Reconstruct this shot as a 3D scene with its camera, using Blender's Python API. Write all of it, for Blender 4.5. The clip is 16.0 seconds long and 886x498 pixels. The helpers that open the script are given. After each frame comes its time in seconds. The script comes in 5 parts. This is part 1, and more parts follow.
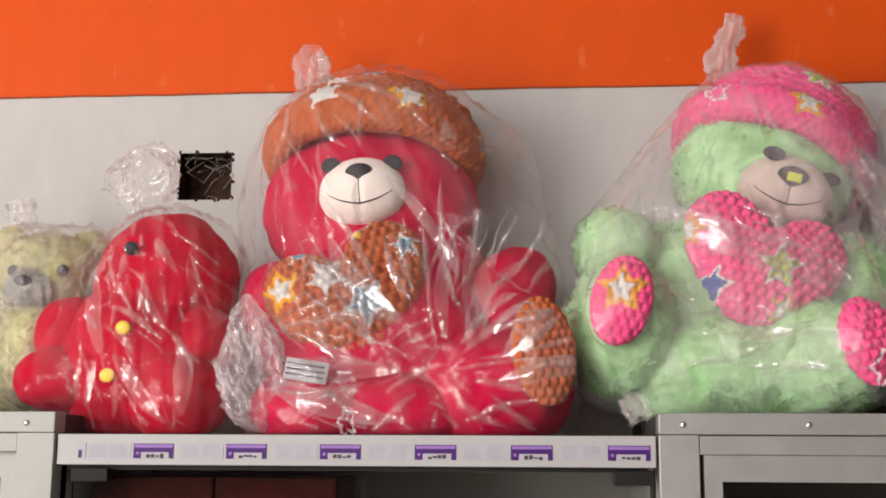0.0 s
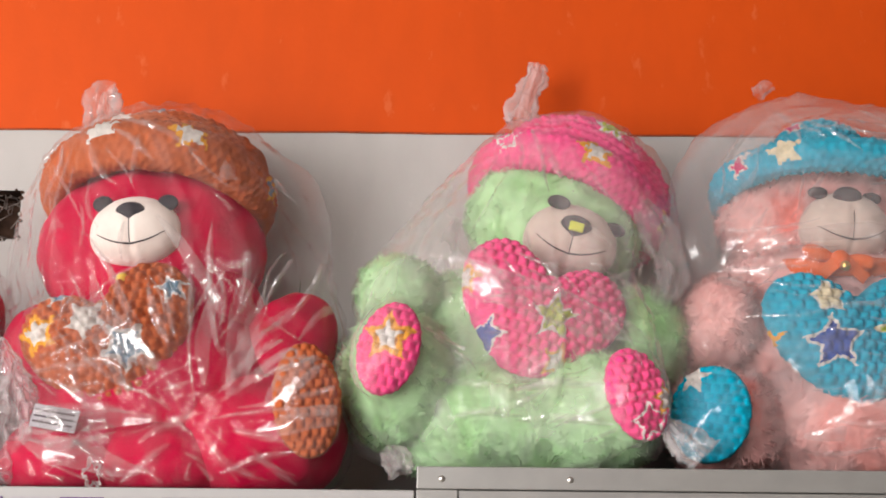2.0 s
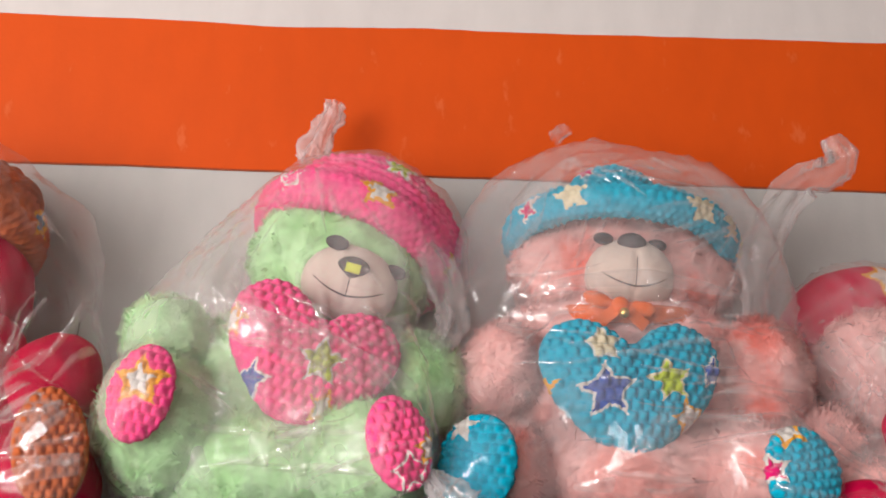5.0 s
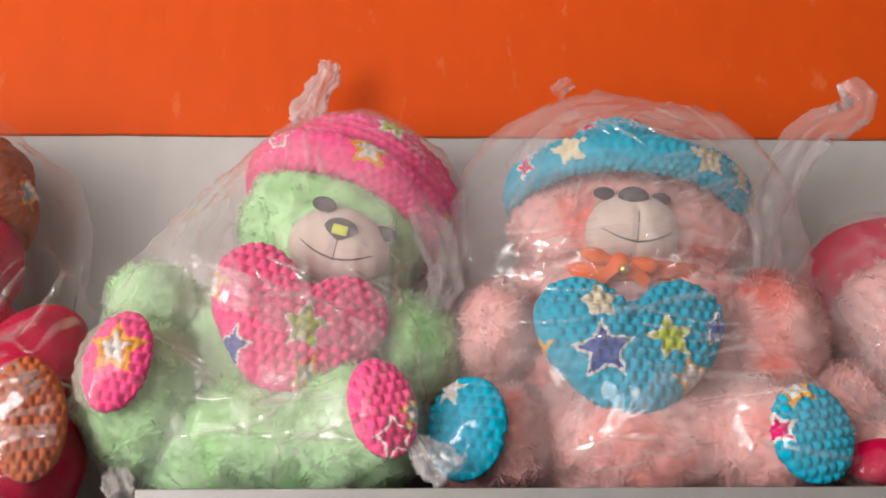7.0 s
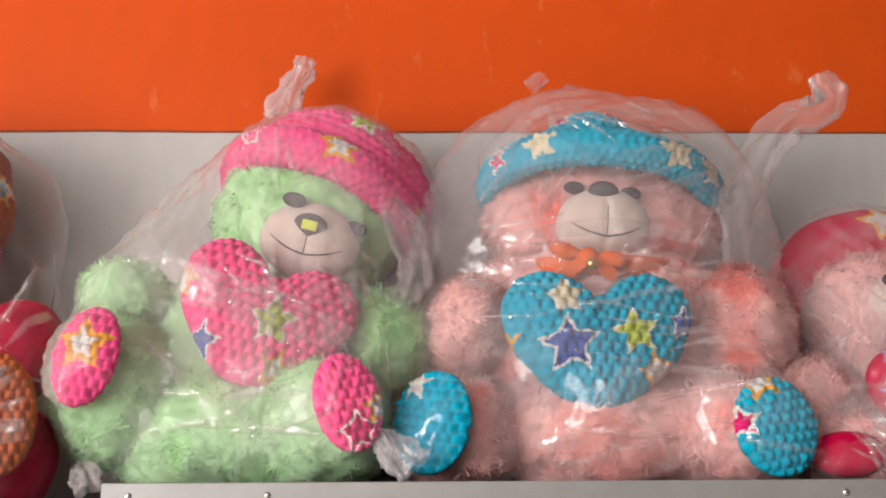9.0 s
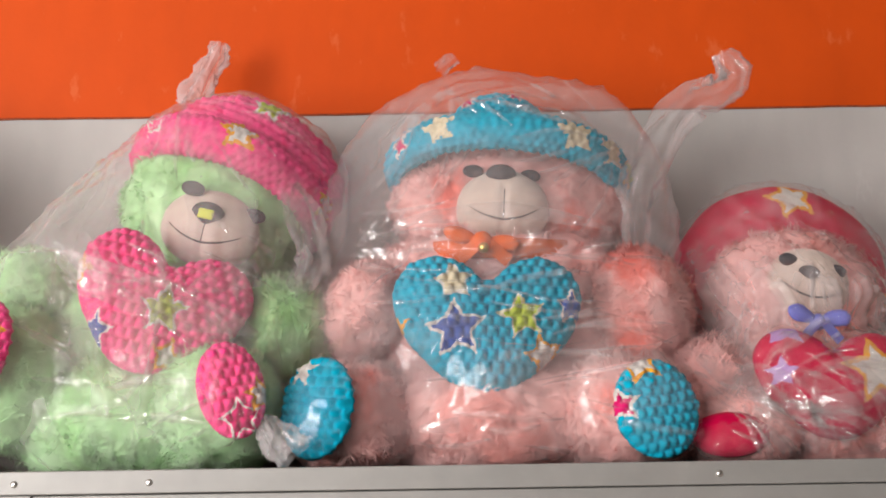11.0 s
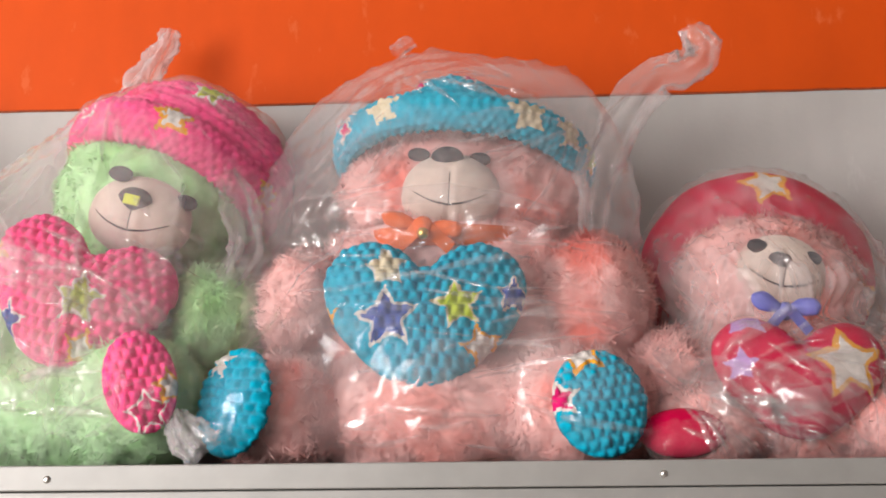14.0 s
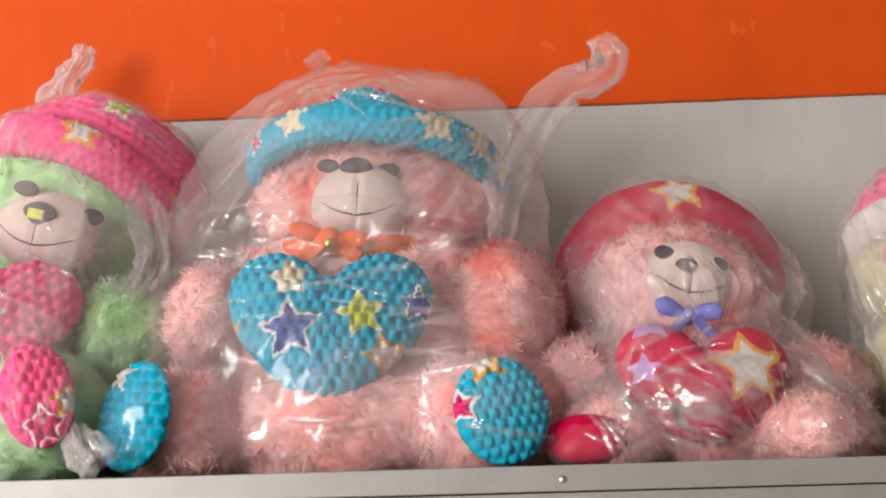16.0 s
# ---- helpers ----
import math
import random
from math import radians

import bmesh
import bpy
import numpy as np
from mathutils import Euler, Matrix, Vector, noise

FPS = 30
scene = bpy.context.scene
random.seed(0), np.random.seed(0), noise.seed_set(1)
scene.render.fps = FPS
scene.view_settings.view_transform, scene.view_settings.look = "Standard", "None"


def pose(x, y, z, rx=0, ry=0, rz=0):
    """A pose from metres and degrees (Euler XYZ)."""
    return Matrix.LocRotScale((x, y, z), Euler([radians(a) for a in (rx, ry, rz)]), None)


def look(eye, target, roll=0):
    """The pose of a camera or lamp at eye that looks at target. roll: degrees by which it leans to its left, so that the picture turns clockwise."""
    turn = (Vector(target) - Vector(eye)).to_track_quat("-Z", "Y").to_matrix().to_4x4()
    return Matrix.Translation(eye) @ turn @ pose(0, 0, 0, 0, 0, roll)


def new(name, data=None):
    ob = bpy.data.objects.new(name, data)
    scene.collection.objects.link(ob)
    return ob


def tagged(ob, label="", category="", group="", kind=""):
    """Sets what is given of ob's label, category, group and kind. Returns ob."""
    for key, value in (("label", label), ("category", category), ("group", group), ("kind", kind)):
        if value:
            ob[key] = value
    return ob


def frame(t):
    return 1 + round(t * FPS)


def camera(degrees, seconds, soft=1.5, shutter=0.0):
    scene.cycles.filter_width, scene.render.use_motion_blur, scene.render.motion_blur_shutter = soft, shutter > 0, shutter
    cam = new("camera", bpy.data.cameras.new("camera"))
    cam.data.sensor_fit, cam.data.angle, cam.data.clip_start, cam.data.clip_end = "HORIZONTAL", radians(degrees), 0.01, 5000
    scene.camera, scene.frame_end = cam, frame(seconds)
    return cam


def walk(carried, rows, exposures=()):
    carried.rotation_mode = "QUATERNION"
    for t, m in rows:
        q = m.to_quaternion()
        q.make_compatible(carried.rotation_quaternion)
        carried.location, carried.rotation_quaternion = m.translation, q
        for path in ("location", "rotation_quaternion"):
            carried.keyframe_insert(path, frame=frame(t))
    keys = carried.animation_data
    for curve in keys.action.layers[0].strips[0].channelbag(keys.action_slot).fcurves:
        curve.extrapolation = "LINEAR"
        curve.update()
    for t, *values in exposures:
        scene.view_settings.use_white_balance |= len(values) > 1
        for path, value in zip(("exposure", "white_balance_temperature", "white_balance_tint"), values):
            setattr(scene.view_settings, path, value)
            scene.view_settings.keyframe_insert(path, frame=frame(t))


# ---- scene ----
cam = camera(41.5, 16.0, soft=1.8)
PATH = [
    (0, (0.5, -1.591, 1.577), (0.349, 0.373, 1.925), 0.3),
    (0.5, (0.525, -1.587, 1.582), (0.397, 0.374, 1.95), 0.1),
    (1, (0.562, -1.577, 1.579), (0.489, 0.384, 1.963), 0.1),
    (1.5, (0.609, -1.565, 1.582), (0.53, 0.384, 2.026), 0.3),
    (2, (0.657, -1.538, 1.573), (0.65, 0.411, 2.019), 0.6),
    (2.5, (0.704, -1.53, 1.575), (0.799, 0.414, 2.035), 0.6),
    (3, (0.733, -1.531, 1.578), (0.904, 0.41, 2.028), -0.6),
    (3.5, (0.758, -1.539, 1.583), (0.969, 0.398, 2.031), -1.25),
    (4, (0.766, -1.539, 1.584), (1.053, 0.384, 2.051), -1.35),
    (4.2, (0.768, -1.535, 1.585), (1.033, 0.388, 2.064), -1.0),
    (6.3, (0.851, -1.453, 1.574), (0.96, 0.467, 2.121), 0.5),
    (6.5, (0.86, -1.453, 1.573), (0.959, 0.475, 2.096), 0.4),
    (7, (0.875, -1.45, 1.573), (0.937, 0.488, 2.06), -0.3),
    (7.5, (0.876, -1.449, 1.571), (0.941, 0.486, 2.073), -0.4),
    (8, (0.878, -1.447, 1.568), (0.926, 0.495, 2.047), -0.0),
    (8.2, (0.881, -1.448, 1.567), (0.928, 0.494, 2.043), -0.1),
    (10.3, (1.015, -1.475, 1.59), (1.044, 0.474, 2.035), -1.0),
    (10.5, (1.029, -1.473, 1.586), (1.041, 0.479, 2.018), -1.1),
    (11, (1.063, -1.479, 1.596), (1.059, 0.479, 2.004), -0.9),
    (11.5, (1.099, -1.468, 1.582), (1.119, 0.492, 1.978), -0.9),
    (12, (1.105, -1.449, 1.58), (1.166, 0.503, 2.011), -1.0),
    (12.5, (1.106, -1.422, 1.58), (1.151, 0.524, 2.038), -0.2),
    (13, (1.125, -1.392, 1.573), (1.18, 0.555, 2.026), -0.6),
    (13.5, (1.166, -1.38, 1.571), (1.117, 0.557, 2.068), 0.3),
    (14, (1.189, -1.381, 1.565), (1.077, 0.561, 2.031), -0.4),
    (14.5, (1.197, -1.383, 1.565), (1.099, 0.56, 2.028), -0.7),
    (15, (1.208, -1.378, 1.564), (1.132, 0.565, 2.029), -1.0),
    (15.5, (1.221, -1.377, 1.563), (1.164, 0.564, 2.041), -1.3),
    (16, (1.253, -1.371, 1.549), (1.191, 0.562, 2.057), -1.5),
]
walk(cam, [(t, look(eye, target, roll)) for t, eye, target, roll in PATH],
     exposures=((0, -0.12), (2, 0.0), (8, 0.1), (12, 0.2), (16, 0.34)))

# ---- world and light: overcast day through the shop's door, plus an added fill window ----
world = bpy.data.worlds.new("world")
scene.world = world
world.use_nodes = True
sky = world.node_tree.nodes.new("ShaderNodeTexSky")
sky.sky_type, sky.sun_disc, sky.sun_elevation, sky.sun_rotation = "NISHITA", False, radians(40), radians(150)
world.node_tree.links.new(sky.outputs[0], world.node_tree.nodes["Background"].inputs[0])
world.node_tree.nodes["Background"].inputs[1].default_value = 0.1


def area_lamp(name, eye, target, sx, sy, watts, colour):
    data = bpy.data.lights.new(name, "AREA")
    data.shape, data.size, data.size_y, data.energy, data.color = "RECTANGLE", sx, sy, watts, colour
    ob = new(name, data)
    ob.matrix_world = look(eye, target)
    return ob


area_lamp("daylight_in_shop_door", (-2.38, -3.40, 1.5), (0.3, 0.0, 1.85), 1.05, 2.3, 158, (1.0, 0.962, 0.94))
# unseen high window, added to soften the shadows with light from the front
area_lamp("daylight_in_high_window", (-0.6, -3.40, 2.27), (0.3, 0.0, 1.85), 2.0, 0.95, 58, (1.0, 0.962, 0.94))

# ---- materials ----


class Mat:
    """A node material: a principled shader and short ways to add nodes to it."""

    def __init__(self, name):
        self.m = bpy.data.materials.new(name)
        self.m.use_nodes = True
        self.t = self.m.node_tree
        self.p = self.t.nodes["Principled BSDF"]

    def node(self, kind, **inputs):
        n = self.t.nodes.new(kind)
        for k, v in inputs.items():
            n.inputs[k.replace("_", " ")].default_value = v
        return n

    def link(self, a, b):
        self.t.links.new(a, b)

    def coords(self, scale=(1, 1, 1)):
        c = self.node("ShaderNodeTexCoord")
        m = self.node("ShaderNodeMapping", Scale=scale)
        self.link(c.outputs["Object"], m.inputs[0])
        return m.outputs[0]

    def noise(self, scale, detail=4.0, stretch=(1, 1, 1), rough=0.5):
        n = self.node("ShaderNodeTexNoise", Scale=scale, Detail=detail, Roughness=rough)
        self.link(self.coords(stretch), n.inputs["Vector"])
        return n.outputs["Fac"]

    def ramp(self, fac, *stops):
        r = self.node("ShaderNodeValToRGB")
        e = r.color_ramp.elements
        while len(e) < len(stops):
            e.new(0.5)
        for s, (at, c) in zip(e, stops):
            s.position, s.color = at, (*c, 1)
        self.link(fac, r.inputs[0])
        return r.outputs[0]

    def mix(self, fac, a, b, kind="MIX"):
        n = self.t.nodes.new("ShaderNodeMix")
        n.data_type, n.blend_type = "RGBA", kind
        for socket, v in ((n.inputs[0], fac), (n.inputs[6], a), (n.inputs[7], b)):
            if isinstance(v, bpy.types.NodeSocket):
                self.link(v, socket)
            else:
                socket.default_value = v if isinstance(v, float) else (*v, 1)
        return n.outputs[2]

    def bump(self, height, strength, distance=0.002, under=None):
        b = self.node("ShaderNodeBump", Strength=strength, Distance=distance)
        self.link(height, b.inputs["Height"])
        if under:
            self.link(under, b.inputs["Normal"])
        self.link(b.outputs[0], self.p.inputs["Normal"])
        return b.outputs[0]

    def set(self, colour=None, rough=0.5, metal=0.0, sheen=0.0, spec=0.5):
        if isinstance(colour, bpy.types.NodeSocket):
            self.link(colour, self.p.inputs["Base Color"])
        elif colour:
            self.p.inputs["Base Color"].default_value = (*colour, 1)
        for k, v in (("Roughness", rough), ("Metallic", metal), ("Sheen Weight", sheen), ("Specular IOR Level", spec)):
            self.p.inputs[k].default_value = v
        return self.m


def plain(name, colour, rough=0.6, metal=0.0, grain=0.12, scale=60.0, bump=0.15, sheen=0.0, spec=0.2):
    """One colour with grain at two scales and a fine relief."""
    k = Mat(name)
    dark, light = [c * (1 - grain) for c in colour], [min(1, c * (1 + grain)) for c in colour]
    a = k.ramp(k.noise(scale), (0.3, dark), (0.7, light))
    b = k.mix(k.noise(scale / 12, 2.0), a, [c * (1 - grain) for c in colour])
    k.bump(k.noise(scale * 4), bump, 0.001)
    return k.set(k.mix(0.35, a, b), rough, metal, sheen, spec)


def fur_material(name, root, tip):
    """Two-tone plush: the pile is dyed darker at the root than at its tip."""
    k = Mat(name)
    at = k.node("ShaderNodeAttribute")
    at.attribute_name = "tip"
    two = k.ramp(at.outputs["Fac"], (0.0, [0.5 * (a + b) for a, b in zip(root, tip)]), (0.45, tip))
    deep = k.ramp(k.noise(13.0, 4.0, (1, 1, 0.6)), (0.52, (0, 0, 0)), (0.64, (0.9, 0.9, 0.9)))
    two = k.mix(deep, two, root)
    patch = k.ramp(k.noise(16.0, 3.0), (0.32, (0.93, 0.93, 0.93)), (0.68, (1, 1, 1)))
    k.p.inputs["Sheen Roughness"].default_value = 0.6
    colour = k.mix(1.0, two, patch, "MULTIPLY")
    glow = k.node("ShaderNodeBsdfTranslucent")
    k.link(colour, glow.inputs["Color"])
    blend = k.node("ShaderNodeMixShader", Fac=0.15)
    k.link(k.p.outputs[0], blend.inputs[1])
    k.link(glow.outputs[0], blend.inputs[2])
    k.link(blend.outputs[0], k.t.nodes["Material Output"].inputs[0])
    return k.set(colour, 0.9, 0, 0.25, 0.05)


def velvet(name, colour, sheen=0.5):
    k = Mat(name)
    lo = [c * 0.78 for c in colour]
    c = k.ramp(k.noise(28.0, 5.0), (0.3, lo), (0.7, colour))
    k.bump(k.noise(240.0, 3.0), 0.5, 0.0015, k.bump(k.noise(26.0, 4.0, (1, 1, 0.6)), 0.5, 0.008))
    k.p.inputs["Sheen Roughness"].default_value = 0.4
    return k.set(c, 0.85, 0, sheen, 0.05)


def knit(name, colour):
    k = Mat(name)
    lo = [c * 0.72 for c in colour]
    c = k.ramp(k.noise(95.0, 4.0), (0.3, lo), (0.65, colour))
    k.bump(k.noise(500.0, 2.0), 0.5, 0.001)
    return k.set(c, 0.9, 0, 0.06, 0.06)


GREEN_FUR = fur_material("green_plush", (0.5, 0.85, 0.38), (0.63, 0.93, 0.54))
CORAL_FUR = fur_material("coral_plush", (0.98, 0.2, 0.14), (0.98, 0.59, 0.555))
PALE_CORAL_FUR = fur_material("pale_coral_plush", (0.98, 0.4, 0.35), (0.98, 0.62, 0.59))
ROSE_FUR = fur_material("rose_plush", (0.96, 0.3, 0.24), (0.96, 0.57, 0.54))
LIME_FUR = fur_material("lime_plush", (0.46, 0.46, 0.12), (0.68, 0.64, 0.34))
CREAM_FUR = fur_material("cream_plush", (0.381, 0.356, 0.295), (0.485, 0.464, 0.422))
RED_PILE = velvet("red_plush", (0.47, 0.0, 0.022), 0.06)
CRIMSON = velvet("crimson_velvet", (0.5, 0.0, 0.042), 0.02)
RED_SATIN = velvet("red_velveteen", (0.48, 0.001, 0.045), 0.08)
RUST = knit("rust_knit", (0.44, 0.105, 0.035))
PINK = knit("pink_knit", (0.86, 0.07, 0.25))
MAGENTA = knit("magenta_knit", (0.59, 0.0123, 0.131))
BLUE = knit("turquoise_knit", (0, 0.344, 0.5))
NAVY = knit("navy_knit", (0.0246, 0.0738, 0.328))
WHITE_KNIT = knit("white_knit", (0.623, 0.582, 0.541))
CREAM_KNIT = knit("cream_knit", (0.623, 0.541, 0.377))
YELLOW_KNIT = knit("yellow_knit", (0.722, 0.328, 0.0246))
LIME_KNIT = knit("lime_knit", (0.41, 0.492, 0.041))
SLATE_KNIT = knit("slate_knit", (0.16, 0.25, 0.33))
LILAC_KNIT = knit("lilac_knit", (0.41, 0.246, 0.508))
SUEDE = plain("beige_suede", (0.59, 0.476, 0.41), 0.85, grain=0.05, scale=90, bump=0.3, sheen=0.3, spec=0.2)
PALE_SUEDE = plain("pale_suede", (0.756, 0.666, 0.603), 0.85, grain=0.05, scale=90, bump=0.3, sheen=0.3, spec=0.2)
THREAD = plain("dark_thread", (0.03, 0.025, 0.03), 0.6, grain=0.3, scale=300)
BLACK_FELT = plain("black_felt", (0.025, 0.022, 0.028), 0.65, grain=0.3, scale=200, bump=0.4)
YELLOW_TAG = plain("yellow_tag", (0.62, 0.68, 0.04), 0.5)
ORANGE_RIBBON = velvet("orange_ribbon", (0.754, 0.139, 0.0328), 0.2)
BLUE_RIBBON = plain("blue_ribbon", (0.131, 0.139, 0.426), 0.4, grain=0.15, scale=80)
BRASS = plain("brass", (0.75, 0.5, 0.15), 0.3, 1.0)
YELLOW_PLASTIC = plain("yellow_plastic", (0.8, 0.55, 0.08), 0.4)
ALU = plain("brushed_aluminium", (0.3, 0.289, 0.274), 0.45, 0.4, grain=0.07, scale=30, bump=0.05)
ALU_WHITE = plain("white_coated_aluminium", (0.33, 0.323, 0.3), 0.4, 0.0, grain=0.04, scale=30, bump=0.05)
STEEL = plain("rivet_steel", (0.6, 0.58, 0.55), 0.28, 1.0)
BLACK_PLASTIC = plain("black_plastic", (0.015, 0.013, 0.012), 0.5, spec=0.1)
STRIP_WHITE = plain("strip_plastic", (0.36, 0.345, 0.338), 0.35, grain=0.03, scale=20, bump=0.03)
PAPER = plain("label_paper", (0.36, 0.338, 0.36), 0.6, grain=0.06, scale=90, bump=0.05)
PURPLE = plain("label_purple", (0.05, 0.008, 0.11), 0.5, grain=0.1, scale=90, bump=0.05)
LAVENDER = plain("label_lavender", (0.24, 0.13, 0.36), 0.5, grain=0.1, scale=90, bump=0.05)
INK = plain("label_ink", (0.315, 0.292, 0.323), 0.6)
DARK_INK = plain("label_dark_ink", (0.06, 0.04, 0.05), 0.6)
DARK_BOARD = plain("dark_board", (0.09, 0.0825, 0.075), 0.7)
GREY_BOARD = plain("grey_board", (0.08, 0.068, 0.06), 0.7, grain=0.1, scale=12)
WINE_BOX = plain("wine_box", (0.016, 0.002, 0.0015), 0.8, grain=0.2, scale=30, spec=0.02)
PIT = plain("cavity_brown", (0.045, 0.0225, 0.014), 0.9, grain=0.5, scale=70, bump=0.8)
PLASTER = plain("broken_plaster", (0.413, 0.375, 0.338), 0.9, grain=0.2, scale=120, bump=0.6)
WEB = plain("dusty_wire", (0.16, 0.125, 0.11), 0.8)
FLOOR_MAT = plain("floor_tile", (0.6, 0.56, 0.52), 0.4, grain=0.1, scale=6)


def wall_paint(name, colour, flake, amount):
    """Roller-painted plaster with faint stains and small worn flakes."""
    k = Mat(name)
    big = k.ramp(k.noise(2.2, 4.0), (0.3, [c * 0.9 for c in colour]), (0.7, colour))
    grain = k.ramp(k.noise(26.0, 6.0, (1, 1, 0.4)), (0.25, (0.93, 0.93, 0.93)), (0.6, (1, 1, 1)))
    base = k.mix(1.0, big, grain, "MULTIPLY")
    spots = k.ramp(k.noise(27.0, 5.0, (1, 1, 0.5), 0.6), (0.63, (0, 0, 0)), (0.7, (amount,) * 3))
    out = k.mix(spots, base, flake)
    low = k.bump(k.noise(9.0, 3.0), 0.12, 0.006)
    k.bump(k.noise(150.0, 3.0), 0.2, 0.001, low)
    return k.set(out, 0.6, 0, 0, 0.15)


WALL_WHITE = wall_paint("white_wall_paint", (0.45, 0.427, 0.409), (0.5, 0.485, 0.47), 0.3)
WALL_ORANGE = wall_paint("orange_wall_paint", (0.57, 0.066, 0.003), (0.62, 0.15, 0.05), 0.4)
WALL_EDGE = plain("edge_brown", (0.28, 0.06, 0.02), 0.7, grain=0.3, scale=80)
WALL_UPPER = wall_paint("upper_wall_paint", (0.57, 0.525, 0.51), (0.6, 0.57, 0.56), 0.3)
WALL_PLAIN = wall_paint("shop_wall_paint", (0.495, 0.465, 0.443), (0.4, 0.36, 0.34), 0.2)


def film_material(name, haze, spin, stretch, gloss_low=0.03, rough=0.09, relief=0.006, panels=14.0, gloss_high=0.45):
    """Thin clear polythene: mostly see-through, a little milky, whitened along its creases for the streaks of light on
    them, glossy where it turns away.
    """
    k = Mat(name)
    n, link = k.node, k.link
    k.t.nodes.remove(k.p)
    at = n("ShaderNodeAttribute")
    at.attribute_name = "gather"
    co = n("ShaderNodeTexCoord")
    place = n("ShaderNodeMapping", Scale=stretch)
    place.inputs["Rotation"].default_value = [radians(a) for a in spin]
    link(co.outputs["Object"], place.inputs[0])
    crease = n("ShaderNodeTexNoise")
    crease.noise_type = "RIDGED_MULTIFRACTAL"
    for key, v in (("Scale", 5.0), ("Detail", 2.0), ("Roughness", 0.45), ("Distortion", 0.35)):
        crease.inputs[key].default_value = v
    link(place.outputs[0], crease.inputs["Vector"])
    b1 = n("ShaderNodeBump", Strength=0.5, Distance=relief)
    link(crease.outputs["Fac"], b1.inputs["Height"])
    b2 = n("ShaderNodeBump", Strength=0.12, Distance=0.004)
    link(k.noise(45.0, 2.0, (1, 1, 0.4)), b2.inputs["Height"])
    link(b1.outputs[0], b2.inputs["Normal"])
    clear = n("ShaderNodeBsdfTransparent", Color=(0.985, 0.98, 0.98, 1))
    milk = n("ShaderNodeBsdfDiffuse", Color=(0.8, 0.74, 0.74, 1))
    trans = n("ShaderNodeBsdfTranslucent", Color=(0.8, 0.74, 0.74, 1))
    both = n("ShaderNodeMixShader", Fac=0.4)
    link(milk.outputs[0], both.inputs[1])
    link(trans.outputs[0], both.inputs[2])
    cloud = n("ShaderNodeMapRange")
    link(k.noise(8.0, 4.0, (1, 1, 0.6)), cloud.inputs[0])
    for i, v in zip((1, 2, 3, 4), (0.35, 0.7, haze * 0.35, haze * 1.7)):
        cloud.inputs[i].default_value = v
    # more haze on the crests paints in their white light streaks
    line = n("ShaderNodeMapRange")
    link(crease.outputs["Fac"], line.inputs[0])
    for i, v in zip((1, 2, 3, 4), (0.95, 1.5, 0.0, haze * 2.2)):
        line.inputs[i].default_value = v
    wobble = n("ShaderNodeTexNoise", Scale=9.0, Detail=2.0)
    link(place.outputs[0], wobble.inputs["Vector"])
    bent = n("ShaderNodeVectorMath")
    bent.operation = "MULTIPLY_ADD"
    link(wobble.outputs["Color"], bent.inputs[0])
    bent.inputs[1].default_value = (0.09, 0.09, 0.09)
    link(place.outputs[0], bent.inputs[2])
    panel = n("ShaderNodeTexVoronoi", Scale=panels)
    link(bent.outputs[0], panel.inputs["Vector"])
    split = n("ShaderNodeSeparateColor")
    link(panel.outputs["Color"], split.inputs[0])
    layer = n("ShaderNodeMapRange")
    link(split.outputs[0], layer.inputs[0])
    for i, v in zip((1, 2, 3, 4), (0.45, 1.0, 0.0, haze * 2.4)):
        layer.inputs[i].default_value = v
    both_hazes = n("ShaderNodeMath")
    both_hazes.operation = "ADD"
    link(cloud.outputs[0], both_hazes.inputs[0])
    link(layer.outputs[0], both_hazes.inputs[1])
    total = n("ShaderNodeMath")
    total.operation = "ADD"
    link(both_hazes.outputs[0], total.inputs[0])
    link(at.outputs["Fac"], total.inputs[1])
    total2 = n("ShaderNodeMath")
    total2.operation, total2.use_clamp = "ADD", True
    link(total.outputs[0], total2.inputs[0])
    link(line.outputs[0], total2.inputs[1])
    body = n("ShaderNodeMixShader")
    link(total2.outputs[0], body.inputs[0])
    link(clear.outputs[0], body.inputs[1])
    link(both.outputs[0], body.inputs[2])
    facing = n("ShaderNodeLayerWeight", Blend=0.5)
    link(b2.outputs[0], facing.inputs["Normal"])
    power = n("ShaderNodeMath")
    power.operation = "POWER"
    power.inputs[1].default_value = 4.0
    link(facing.outputs["Facing"], power.inputs[0])
    gloss_amount = n("ShaderNodeMapRange")
    link(power.outputs[0], gloss_amount.inputs[0])
    gloss_amount.inputs[3].default_value, gloss_amount.inputs[4].default_value = gloss_low, gloss_high
    gloss = n("ShaderNodeBsdfAnisotropic", Roughness=rough)
    gloss.inputs["Color"].default_value = (1, 1, 1, 1)
    link(b2.outputs[0], gloss.inputs["Normal"])
    out = n("ShaderNodeMixShader")
    link(gloss_amount.outputs[0], out.inputs[0])
    link(body.outputs[0], out.inputs[1])
    link(gloss.outputs[0], out.inputs[2])
    link(out.outputs[0], k.t.nodes["Material Output"].inputs[0])
    return k.m


